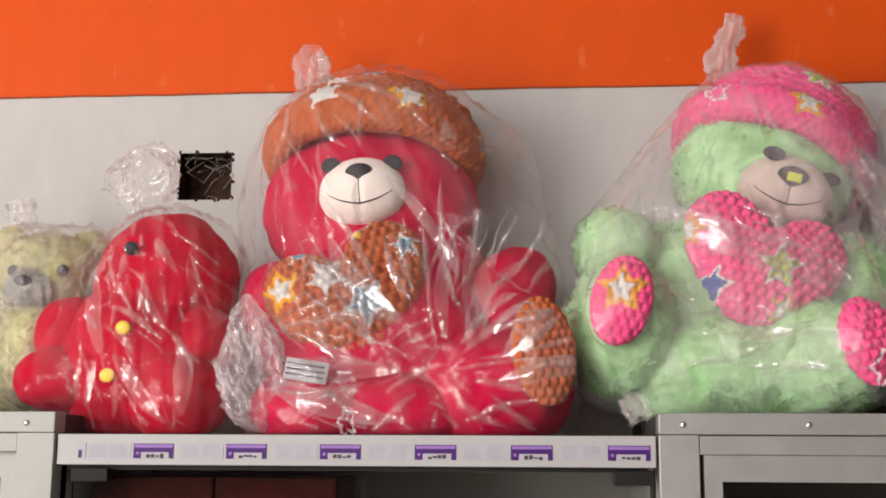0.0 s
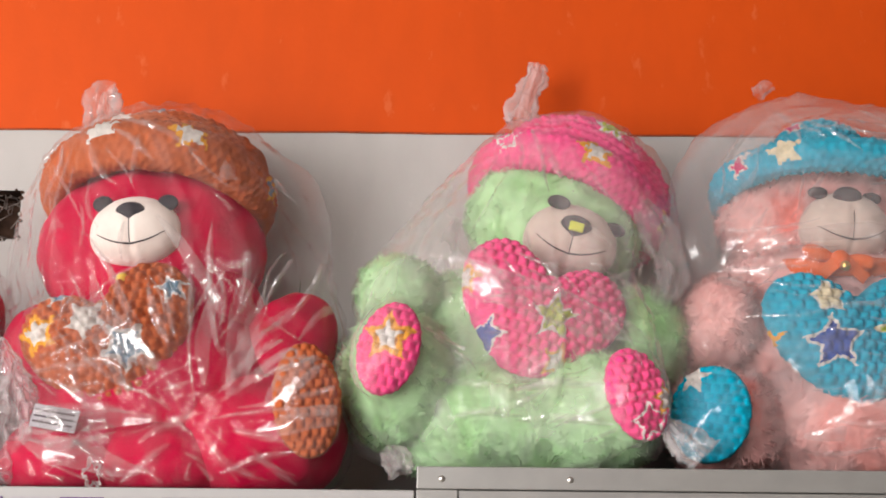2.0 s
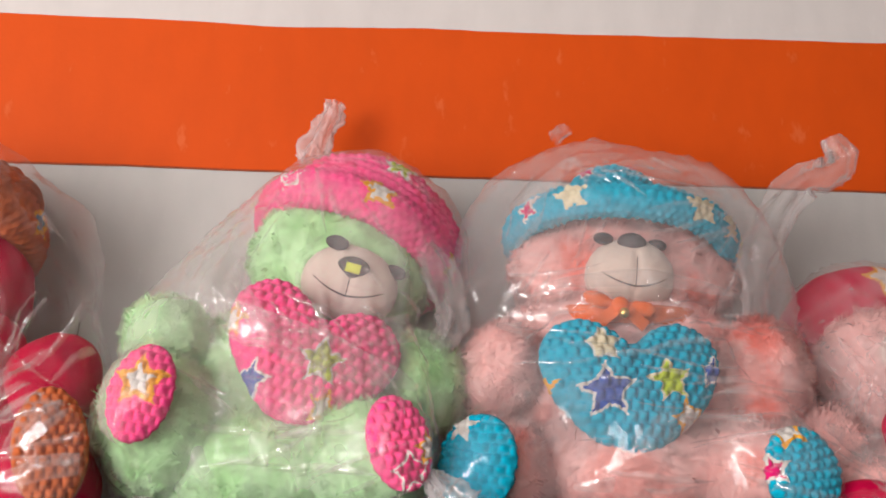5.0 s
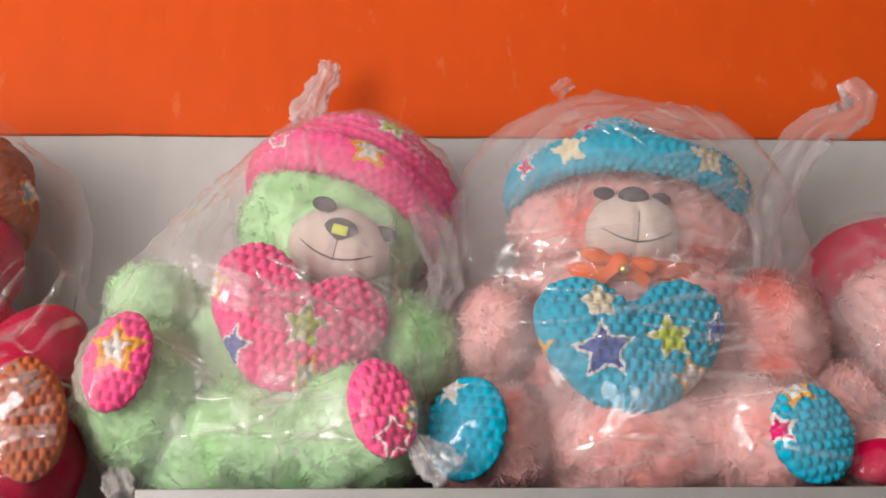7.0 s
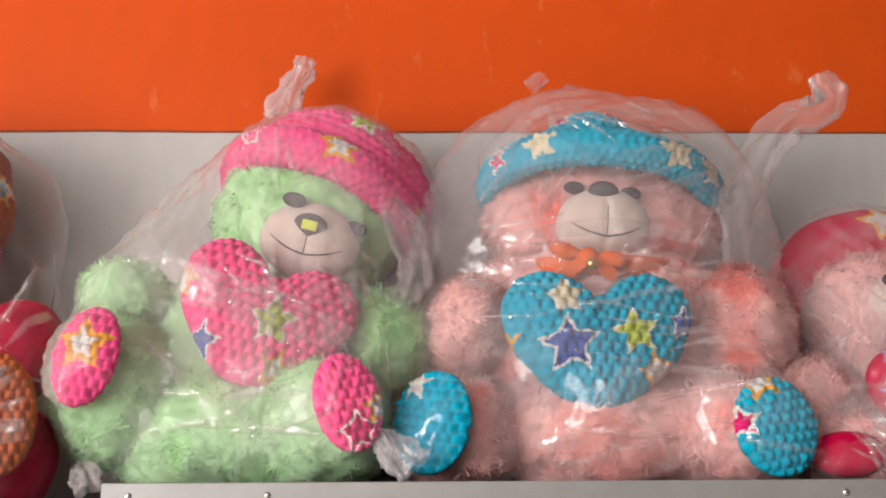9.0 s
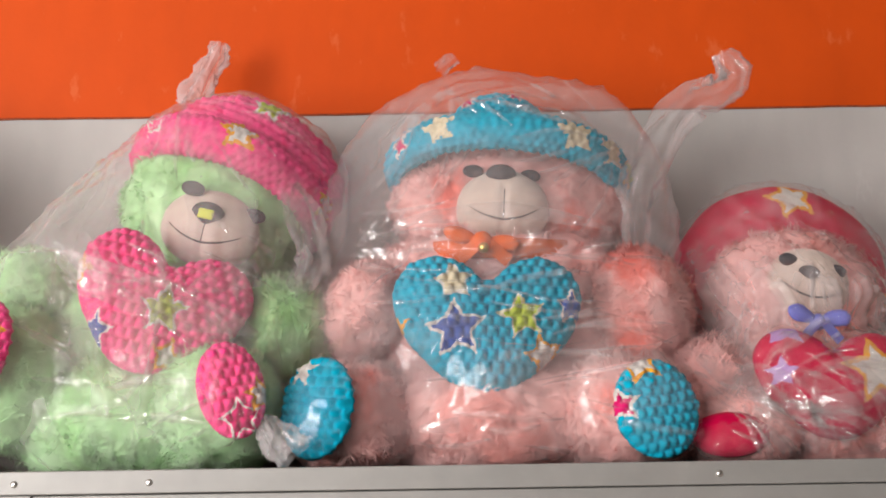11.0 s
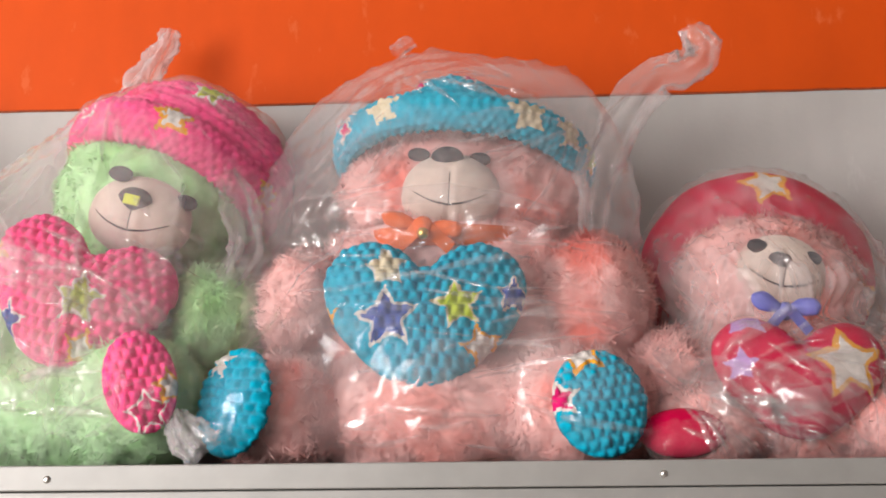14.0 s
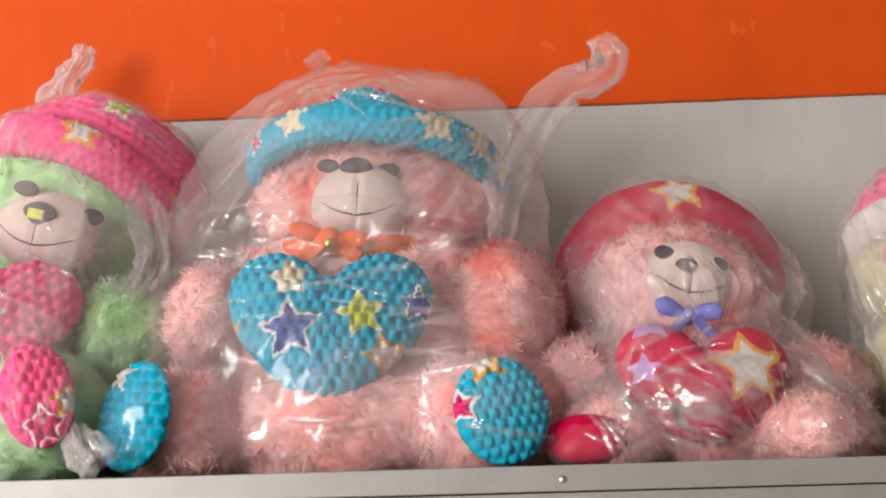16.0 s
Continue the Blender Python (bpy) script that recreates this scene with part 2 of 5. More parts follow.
FILM = film_material("clear_polythene", 0.045, (0, 35, 0), (1.0, 1.0, 0.32), 0.014, relief=0.014)
FILM_CREASE = film_material("creased_polythene", 0.04, (0, 10, 0), (1.0, 1.0, 1.0), 0.07, 0.12)
FILM_TAUT = film_material("taut_polythene", 0.032, (0, -6, 0), (0.3, 1.0, 1.6), relief=0.012)
FILM_FOLDED = film_material("folded_polythene", 0.008, (0, -25, 0), (1.4, 1.0, 0.3), 0.012, panels=20.0, gloss_high=0.25)
FILM_MILKY = film_material("milky_polythene", 0.08, (0, 10, 0), (1.5, 1.0, 0.5))


def pane_material():
    k = Mat("cabinet_glass")
    k.p.inputs["Transmission Weight"].default_value = 1.0
    k.p.inputs["IOR"].default_value = 1.2
    return k.set((0.9, 0.93, 0.91), 0.03)


GLASS = pane_material()

# ---- mesh helpers ----


def bobble(u, v, seed):
    """Height of a hand-made looking bobbled knit at u, v (in stitches): rows of uneven, offset lumps."""
    w = Vector((u * 0.35, v * 0.35, seed))
    u += 0.22 * noise.noise(w)
    v += 0.22 * noise.noise(w + Vector((7, 3, 1)))
    row = math.floor(v)
    u += 0.5 * (row % 2)
    lift = 0.88 + 0.24 * noise.cell(Vector((math.floor(u) + 0.5, row + 0.5, seed)))
    return lift * (abs(math.sin(math.pi * u)) * abs(math.sin(math.pi * v))) ** 0.55



def part(name, mesh_or_bm, materials, parent=None, label=""):
    """Links a bmesh or mesh as one object, under a thing or a part."""
    if isinstance(mesh_or_bm, bmesh.types.BMesh):
        me = bpy.data.meshes.new(name)
        mesh_or_bm.to_mesh(me)
        mesh_or_bm.free()
    else:
        me = mesh_or_bm
    for m in materials if isinstance(materials, (list, tuple)) else [materials]:
        me.materials.append(m)
    ob = new(name, me)
    if parent:
        ob.parent = parent
        ob.matrix_parent_inverse = parent.matrix_world.inverted()
    return tagged(ob, label)


def thing(name, at, label, category, group="", kind=""):
    ob = new(name)
    ob.empty_display_size = 0.05
    ob.location = at
    bpy.context.view_layer.update()
    return tagged(ob, label, category, group, kind)


def box_bm(lo, hi, bevel=0.0, seg=2):
    bm = bmesh.new()
    c = [(a + b) / 2 for a, b in zip(lo, hi)]
    s = [b - a for a, b in zip(lo, hi)]
    bmesh.ops.create_cube(bm, size=1.0, matrix=Matrix.Translation(c) @ Matrix.Diagonal((*s, 1)))
    if bevel:
        bmesh.ops.bevel(bm, geom=bm.edges[:], offset=bevel, segments=seg, profile=0.5, affect="EDGES")
    return bm


def ball_bm(at, r, turn=(0, 0, 0), level=4, rough=0.0, grain=9.0):
    """A stuffed, slightly lumpy ellipsoid."""
    bm = bmesh.new()
    bmesh.ops.create_icosphere(bm, subdivisions=level, radius=1.0)
    rot = Euler([radians(a) for a in turn]).to_matrix()
    size, at = Vector(r), Vector(at)
    for v in bm.verts:
        d = v.co.copy()
        p = rot @ Vector((d.x * size.x, d.y * size.y, d.z * size.z))
        if rough:
            p *= 1 + rough * noise.noise((at + p) * grain * 2) + rough * 0.5 * noise.noise((at + p) * grain * 6)
        v.co = at + p
    for f in bm.faces:
        f.smooth = True
    return bm


def fur_mesh(bm, count, length, seed, tuft=0.0055, lean=0.42, width=0.00042):
    """The mesh of a plush part: its skin and a pile of bent, tapered strands that lean together in tufts."""
    bmesh.ops.triangulate(bm, faces=bm.faces[:])
    rng = np.random.default_rng(seed)
    bm.normal_update()
    co = np.array([v.co[:] for v in bm.verts])
    skin = np.array([v.normal[:] for v in bm.verts])
    tri = np.array([[v.index for v in f.verts] for f in bm.faces])
    bm.free()
    a, b, c = co[tri[:, 0]], co[tri[:, 1]], co[tri[:, 2]]
    cross = np.cross(b - a, c - a)
    size = np.linalg.norm(cross, axis=1)
    each = 7
    tufts = max(1, count // each)
    count = tufts * each
    pick = rng.choice(len(tri), tufts, p=size / size.sum())
    u, v = rng.random((2, tufts, 1))
    flip = (u + v) > 1
    u, v = np.where(flip, 1 - u, u), np.where(flip, 1 - v, v)
    root = a[pick] + u * (b - a)[pick] + v * (c - a)[pick]
    up = cross[pick] / size[pick][:, None]
    k = 55.0
    sway = np.stack([np.sin(root[:, 0] * k + 3 * np.sin(root[:, 2] * k * 0.7)), np.sin(root[:, 1] * k * 0.9 + 1.0),
                     np.sin(root[:, 2] * k + 2 * np.sin(root[:, 0] * k * 0.8))], 1)
    comb = 0.6 * sway + rng.normal(0, 0.55, (tufts, 3)) + np.array([0, 0, -0.35])
    comb -= up * (comb * up).sum(1)[:, None]
    goal = up * lean + comb
    goal /= np.linalg.norm(goal, axis=1)[:, None]
    reach = length * (0.6 + 0.7 * rng.random((tufts, 1)))
    root, up, goal, reach = (np.repeat(q, each, axis=0) for q in (root, up, goal, reach))
    off = rng.normal(0, tuft, (count, 3))
    off -= up * (off * up).sum(1)[:, None]
    p = root + off - up * 0.0008
    end = root + off * 0.4 + goal * reach * (0.7 + 0.45 * rng.random((count, 1))) + rng.normal(0, 0.0012, (count, 3))
    mid = 0.5 * (p + end) + up * reach * 0.1
    way = end - p
    side = np.cross(way, up + 1e-6)
    side /= np.linalg.norm(side, axis=1)[:, None] + 1e-9
    w = width * (0.7 + 0.6 * rng.random((count, 1)))
    verts = np.stack([p - side * w, p + side * w, mid + side * w * 0.75, mid - side * w * 0.75, end], 1)
    soft = up + 0.35 * goal + rng.normal(0, 0.12, (count, 3))
    soft /= np.linalg.norm(soft, axis=1)[:, None]
    first = len(co) + 5 * np.arange(count)
    quads = np.stack([first, first + 1, first + 2, first + 3], 1).tolist()
    ends = np.stack([first + 3, first + 2, first + 4], 1).tolist()
    me = bpy.data.meshes.new("plush")
    me.from_pydata(np.concatenate([co, verts.reshape(-1, 3)]).tolist(), [], tri.tolist() + quads + ends)
    values = np.concatenate([np.full(len(co), 0.3), np.tile([0.2, 0.2, 0.6, 0.6, 1.0], count)])
    me.attributes.new("tip", "FLOAT", "POINT").data.foreach_set("value", values.astype(np.float32))
    me.polygons.foreach_set("use_smooth", np.ones(len(me.polygons), dtype=bool))
    me.update()
    me.normals_split_custom_set_from_vertices(np.concatenate([skin, np.repeat(soft, 5, axis=0)]))
    return me


def fur_ball(name, at, r, material, parent, count, length, turn=(0, 0, 0), seed=1, label=""):
    rest = 1.5995 if 0 < at[0] < 0.15 else 1.6225
    bm = ball_bm(at, r, turn, 5, 0.05)
    bm.normal_update()
    for v in bm.verts:
        q = v.co * 55
        v.co += v.normal * (0.0035 * noise.noise(q) + 0.002 * noise.noise(q * 2.7))
        v.co.z = max(v.co.z, rest)
    return part(name, fur_mesh(bm, int(count * 2.2), length * 0.72, seed), material, parent, label)


def star_hit(x, z, star):
    """0 outside, 1 in the border, 2 inside a five-pointed star (x, z, radius, turn, border)."""
    sx, sz, r, turn, border = star[:5]
    dx, dz = x - sx, z - sz
    dx += 0.003 * noise.noise(Vector((x * 80, z * 80, r)))
    dz += 0.003 * noise.noise(Vector((x * 80, z * 80, r + 5)))
    d, ang = math.hypot(dx, dz), math.atan2(dx, dz) + radians(turn)
    if d > r * 1.4:
        return 0
    step = 2 * math.pi / 5
    q = abs((ang + step / 2) % step - step / 2) / (step / 2)

    def edge(rr):
        ax, ay, half = rr, rr * 0.5, step / 2
        bx, by = ay * math.cos(half), ay * math.sin(half)
        t = q * half
        den = by * math.cos(t) + (ax - bx) * math.sin(t)
        return ax * by / den
    return 2 if d < edge(r - border) else 1 if d < edge(r) else 0


def heart_outline(n):
    """A plump heart with fat lobes and a blunt tip, drawn as a smooth closed curve through a few handles."""
    half = [(0.13, 0.435), (0.285, 0.495), (0.43, 0.405), (0.5, 0.20), (0.44, -0.08), (0.305, -0.29), (0.15, -0.455)]
    knots = [(0.0, 0.31)] + half + [(0.0, -0.505)] + [(-x, z) for x, z in reversed(half)]
    pts, m = [], len(knots)
    for i in range(n):
        t = m * i / n
        k, u = int(t), t - int(t)
        p0, p1, p2, p3 = (Vector(knots[(k + d) % m]) for d in (-1, 0, 1, 2))
        q = 0.5 * (2 * p1 + (p2 - p0) * u + (2 * p0 - 5 * p1 + 4 * p2 - p3) * u * u + (3 * p1 - p0 - 3 * p2 + p3) * u ** 3)
        pts.append((q.x, q.y))
    return pts


def oval_outline(n):
    return [(0.5 * math.sin(2 * math.pi * i / n), 0.5 * math.cos(2 * math.pi * i / n)) for i in range(n)]


def pillow_bm(outline, w, h, front, back, stars=(), pitch=0.0118, nub=0.0085, rings=44):
    """A stuffed pad in the x-z plane that bulges towards -y, covered in a bobbled knit. Stars pick the material of
    the bobbles that they cover: (x, z, radius, turn, border, border material, inner material)."""
    bm = bmesh.new()

    def cover(x, z):
        return bobble(x / pitch, z / pitch, 1.5)
    n = len(outline)
    grids = []
    for face, depth, count in ((-1, front, rings), (1, back, 10)):
        rows = []
        for j in range(count):
            s = 1 - j / count
            bulge = depth * (1 - s ** 2.6) ** 0.55
            row = []
            for ox, oz in outline:
                x, z = ox * w * s, oz * h * s
                y = face * bulge
                if face < 0 and nub:
                    y -= nub * (cover(x, z) - 0.4)
                if j == 0 and face > 0:
                    row.append(None)
                else:
                    v = bm.verts.new((x, y, z))
                    row.append(v)
            rows.append(row)
        grids.append((face, rows, bm.verts.new((0, face * depth, 0))))
    grids[1][1][0][:] = grids[0][1][0]
    for face, rows, top in grids:
        for a, b in zip(rows, rows[1:]):
            for i in range(n):
                k = (i + 1) % n
                q = (a[i], a[k], b[k], b[i])
                bm.faces.new(q if face > 0 else q[::-1])
        for i in range(n):
            q = (rows[-1][i], rows[-1][(i + 1) % n], top)
            bm.faces.new(q if face > 0 else q[::-1])
    for f in bm.faces:
        f.smooth = True
        c = f.calc_center_median()
        if c.y > front:
            continue
        for st in stars:
            hit = star_hit(c.x, c.z, st)
            if hit:
                f.material_index = st[5] if hit == 1 else st[6]
    return bm


def moved(bm, m):
    bmesh.ops.transform(bm, matrix=m, verts=bm.verts[:])
    return bm


def ring_bm(at, rx, ry, rz_tube, r_tube, turn, spots=(), pitch=0.0096, nub=0.0058, n=340, m=40):
    """A stuffed knitted hat brim: an oval tube; spots: (angle, half width, material)."""
    bm = bmesh.new()
    mat = Matrix.Translation(at) @ Euler([radians(a) for a in turn]).to_matrix().to_4x4()
    rows, round_ = [], 2 * math.pi * (rx + ry) / 2
    for i in range(n):
        a = 2 * math.pi * i / n
        row = []
        for j in range(m):
            b = 2 * math.pi * j / m
            grow = nub * bobble(a * round_ / 6.283 / pitch, b * rz_tube / pitch, at[0])
            lump = 1 + 0.07 * noise.noise(Vector((math.cos(a) * 2.5, math.sin(a) * 2.5, b * 0.4 + at[0] * 9)))
            rad = (r_tube * lump + grow) * math.cos(b)
            p = Vector(((rx + rad) * math.sin(a), -(ry + rad) * math.cos(a), (rz_tube * lump + grow) * math.sin(b)))
            row.append(bm.verts.new(mat @ p))
        rows.append(row)
    for i in range(n):
        for j in range(m):
            f = bm.faces.new((rows[i][j], rows[(i + 1) % n][j], rows[(i + 1) % n][(j + 1) % m], rows[i][(j + 1) % m]))
            f.smooth = True
            a = 360.0 * i / n
            a = a - 360 if a > 180 else a
            b = 360.0 * j / m
            b = b - 360 if b > 180 else b
            for sa, sb, r, border, mb, mi in spots:
                hit = star_hit((a - sa) * rx / 57.3, (b - sb) * rz_tube / 57.3, (0, 0, r, 15, border))
                if hit:
                    f.material_index = mb if hit == 1 else mi
    return bm


def crown_bm(at, r, turn=(0, 0, 0), stars=(), pitch=0.0106, nub=0.0070, level=6, flat=False):
    """The dome of a knitted hat, bobbled all over, with printed stars where it faces the room."""
    bm = ball_bm((0, 0, 0), r, (0, 0, 0), level)
    for v in bm.verts:
        d = v.co.normalized()
        if nub and not flat:
            v.co += d * nub * bobble(v.co.x / pitch, v.co.z / pitch, at[0])
        v.co *= 1 + 0.05 * noise.noise(v.co * 14 + Vector(at))
    for f in bm.faces:
        c = f.calc_center_median()
        if c.y < 0:
            for st in stars:
                hit = star_hit(c.x, c.z, st)
                if hit:
                    f.material_index = st[5] if hit == 1 else st[6]
    return moved(bm, Matrix.Translation(at) @ Euler([radians(a) for a in turn]).to_matrix().to_4x4())


def cord_bm(points, radius, sides=8, taper=False):
    """A round cord through the points."""
    bm = bmesh.new()
    pts = [Vector(p) for p in points]
    rings = []
    for i, p in enumerate(pts):
        way = (pts[min(i + 1, len(pts) - 1)] - pts[max(i - 1, 0)]).normalized()
        x = way.orthogonal().normalized()
        y = way.cross(x)
        r = radius * (0.35 + 0.65 * math.sin(math.pi * (i + 0.5) / len(pts)) if taper else 1)
        rings.append([bm.verts.new(p + (x * math.cos(2 * math.pi * k / sides) + y * math.sin(2 * math.pi * k / sides)) * r) for k in range(sides)])
    for a, b in zip(rings, rings[1:]):
        for k in range(sides):
            bm.faces.new((a[k], a[(k + 1) % sides], b[(k + 1) % sides], b[k])).smooth = True
    bm.faces.new(rings[0][::-1])
    bm.faces.new(rings[-1])
    return bm


def face_parts(bear, at, r, tilt, nose, eyes, eye_r, nose_r=(0.016, 0.008, 0.011), tag=False, smile=0.74, cloth=None):
    """Muzzle with a stitched smile, nose and eyes. tilt: degrees by which the face leans clockwise."""
    at = Vector(at)
    bm = ball_bm((0, 0, 0), r, (0, 0, 0), 5)
    for v in bm.verts:
        x, z = v.co.x / r[0], v.co.z / r[2]
        v.co.y += 0.003 * math.exp(-(x / 0.07) ** 2) * (1 if z < 0.5 else 0)
        if z < 0:
            v.co.x *= 1 + 0.1 * -z
    m = Matrix.Translation(at) @ Euler((0, radians(tilt), 0)).to_matrix().to_4x4()
    muzzle = part("muzzle", moved(bm, m), cloth or SUEDE, bear, "pale suede muzzle" if cloth else "beige suede muzzle")

    def on(x, z, lift=0.0005):
        q = max(0.0, 1 - x * x - z * z)
        dent = 0.003 * math.exp(-(x / 0.07) ** 2) * (1 if z < 0.5 else 0)
        return m @ Vector((x * r[0], -r[1] * math.sqrt(q) + dent - lift, z * r[2]))
    arc = [on(smile * t, -0.48 + 0.34 * t * t) for t in np.linspace(-1, 1, 28)]
    part("mouth", cord_bm(arc, 0.0011, 6, True), THREAD, muzzle, "dark stitched smile")
    part("seam", cord_bm([on(0.0, z) for z in np.linspace(0.3, -0.48, 14)], 0.0006, 6), THREAD, muzzle, "dark stitched seam")
    nb = ball_bm((0, 0, 0), nose_r, (0, 0, 0), 3)
    for v in nb.verts:
        if v.co.z < 0:
            v.co.x *= 1 - 0.45 * (-v.co.z / nose_r[2])
    turn = Euler((0, radians(tilt), 0)).to_matrix().to_4x4()
    nz = part("nose", moved(nb, Matrix.Translation(nose) @ turn), BLACK_FELT, bear, "black felt nose")
    if tag:
        tb = box_bm((-0.008, -0.0115, -0.0085), (0.0085, -0.0078, 0.002), 0.001)
        part("tag", moved(tb, Matrix.Translation(nose) @ turn), YELLOW_TAG, nz, "yellow-green paper tag")
    for e in eyes:
        eb = ball_bm((0, 0, 0), eye_r, (0, 0, 0), 3)
        part("eye", moved(eb, Matrix.Translation(e) @ turn), BLACK_FELT, bear, "black oval eye")


# ---- the room ----
LOW, HIGH = 2.089, 2.30


def wavy(x, seed, amount):
    return amount * (noise.noise(Vector((x * 5, seed, 0))) + 0.4 * noise.noise(Vector((x * 23, seed, 3))))


def wall_with_hole():
    """The back wall, with the square hole broken into it."""
    bm = bmesh.new()
    x0, x1, z0, z1 = 0.0, 0.076, 1.9325, 2.001
    xs, zs = [-3.0, x0, x1, 4.5], [0.0, z0, z1, 3.0]
    grid = [[bm.verts.new((x, 0, z)) for z in zs] for x in xs]
    for i in range(3):
        for j in range(3):
            if (i, j) != (1, 1):
                bm.faces.new((grid[i][j], grid[i + 1][j], grid[i + 1][j + 1], grid[i][j + 1]))
    ring = [grid[1][1], grid[2][1], grid[2][2], grid[1][2]]
    deep = [bm.verts.new((v.co.x, 0.055, v.co.z)) for v in ring]
    for k in range(4):
        bm.faces.new((ring[k], ring[(k + 1) % 4], deep[(k + 1) % 4], deep[k])).material_index = 1
    bm.faces.new(deep).material_index = 1
    outer = [bm.verts.new((x, 0.15, z)) for x, z in ((-3, 0), (4.5, 0), (4.5, 3), (-3, 3))]
    bm.faces.new(outer[::-1])
    for rim, a, b in (([grid[i][0] for i in range(4)], 0, 1), (grid[3], 1, 2), ([grid[i][3] for i in (3, 2, 1, 0)], 2, 3), (grid[0][::-1], 3, 0)):
        bm.faces.new([outer[a], outer[b], *reversed(rim)])
    return bm


wall = tagged(part("wall_north", wall_with_hole(), [WALL_WHITE, PIT]), "off-white painted wall with a square hole", "wall", kind="structure")


def band_bm(low, high, y, seed, wave_low, wave_high):
    bm = bmesh.new()
    n = 300
    cols = []
    for i in range(n + 1):
        x = -3.0 + 7.5 * i / n
        zl, zh = low(x) + wavy(x, seed, wave_low), high(x) + wavy(x, seed + 7, wave_high)
        cols.append([bm.verts.new(p) for p in ((x, -0.0005, zl), (x, y, zl), (x, y, zh), (x, -0.0005, zh))])
    for a, b in zip(cols, cols[1:]):
        for k in range(3):
            bm.faces.new((a[k], b[k], b[k + 1], a[k + 1]))
    return bm


tagged(part("trim_orange_band", band_bm(lambda x: LOW, lambda x: HIGH + 0.018 * max(0.0, x - 0.7), -0.003, 1.0, 0.0016, 0.003), WALL_ORANGE),
       "bright orange painted band across the wall", "painted band", kind="structure")
tagged(part("trim_band_edge", band_bm(lambda x: LOW - 0.0022, lambda x: LOW + 0.001, -0.0018, 1.0, 0.0016, 0.0016), WALL_EDGE),
       "thin brown line along the orange band's lower edge", "paint edge", kind="structure")
tagged(part("trim_upper_paint", band_bm(lambda x: HIGH - 0.004 + 0.018 * max(0.0, x - 0.7), lambda x: 2.99, -0.0016, 4.0, 0.003, 0.0), WALL_UPPER),
       "pale painted wall above the orange band", "wall", kind="structure")

# plaster crumbs round the hole, and old wires in it
hole = thing("wall_cavity", (0.038, 0.02, 1.966), "square hole in the wall with dusty old wires", "wall hole")
rng = random.Random(5)
for k in range(9):
    pts, x, z = [], rng.uniform(0.006, 0.07), rng.uniform(1.938, 1.996)
    for _ in range(8):
        pts.append((min(0.072, max(0.004, x)), rng.uniform(0.004, 0.03), min(1.997, max(1.936, z))))
        x, z = x + rng.uniform(-0.022, 0.022), z + rng.uniform(-0.02, 0.02)
    part("wire", cord_bm(pts, rng.uniform(0.0005, 0.0013), 6), WEB, hole)
for k in range(26):
    side = rng.randrange(4)
    t = rng.random()
    px = (t * 0.076, t * 0.076, -0.0005, 0.0765)[side]
    pz = (1.932, 2.0015, 1.9325 + t * 0.068, 1.9325 + t * 0.068)[side]
    s = rng.uniform(0.0015, 0.004)
    part("plaster_crumb", ball_bm((px, -0.0002, pz), (s, 0.0018, s * 0.8), (0, rng.uniform(0, 90), 0), 2, 0.3, 90), rng.choice([PLASTER, PIT, PIT]), hole)

nail = tagged(part("nail", cord_bm([(-0.108, 0.0, 1.853), (-0.106, -0.012, 1.855), (-0.099, -0.026, 1.861)], 0.0022, 8), BLACK_PLASTIC),
              "short dark nail bent in the wall", "nail")

mark = thing("wall_scratch", (0.457, 0, 1.845), "thin dark scratch on the white wall", "scratch")
part("line", cord_bm([(0.4615, -0.0004, 1.877), (0.460, -0.0004, 1.862), (0.4585, -0.0004, 1.840), (0.4535, -0.0004, 1.812)], 0.0006, 6), BLACK_PLASTIC, mark)
part("tick", cord_bm([(0.447, -0.0004, 1.851), (0.4535, -0.0004, 1.853), (0.459, -0.0004, 1.851)], 0.0008, 6), BLACK_PLASTIC, mark)

tagged(part("floor", box_bm((-3, -3.5, -0.1), (4.5, 0, 0)), FLOOR_MAT), "plain grey shop floor", "floor", kind="structure")
tagged(part("ceiling", box_bm((-3, -3.5, 3.0), (4.5, 0.15, 3.1)), WALL_PLAIN), "plain pale ceiling", "ceiling", kind="structure")
tagged(part("wall_east", box_bm((4.5, -3.5, 0), (4.65, 0.15, 3.0)), WALL_PLAIN), "plain pale wall", "wall", kind="structure")


def joined(*boxes):
    bm = bmesh.new()
    for lo, hi in boxes:
        b = box_bm(lo, hi)
        me = bpy.data.meshes.new("joint")
        b.to_mesh(me)
        b.free()
        bm.from_mesh(me)
        bpy.data.meshes.remove(me)
    return bm


def frame_ring_bm(a, b, z0, z1, side, low, high, y0, y1):
    """A door frame: one ring of profile round its pane."""
    bm = bmesh.new()
    loops = []
    for y in (y0, y1):
        for x0, x1, za, zb in ((a, b, z0, z1), (a + side, b - side, z0 + low, z1 - high)):
            loops.append([bm.verts.new(p) for p in ((x0, y, za), (x1, y, za), (x1, y, zb), (x0, y, zb))])
    fo, fi, bo, bi = loops
    for k in range(4):
        n = (k + 1) % 4
        bm.faces.new((fo[k], fo[n], fi[n], fi[k]))
        bm.faces.new((bo[n], bo[k], bi[k], bi[n]))
        bm.faces.new((fo[n], fo[k], bo[k], bo[n]))
        bm.faces.new((fi[k], fi[n], bi[n], bi[k]))
    return bm


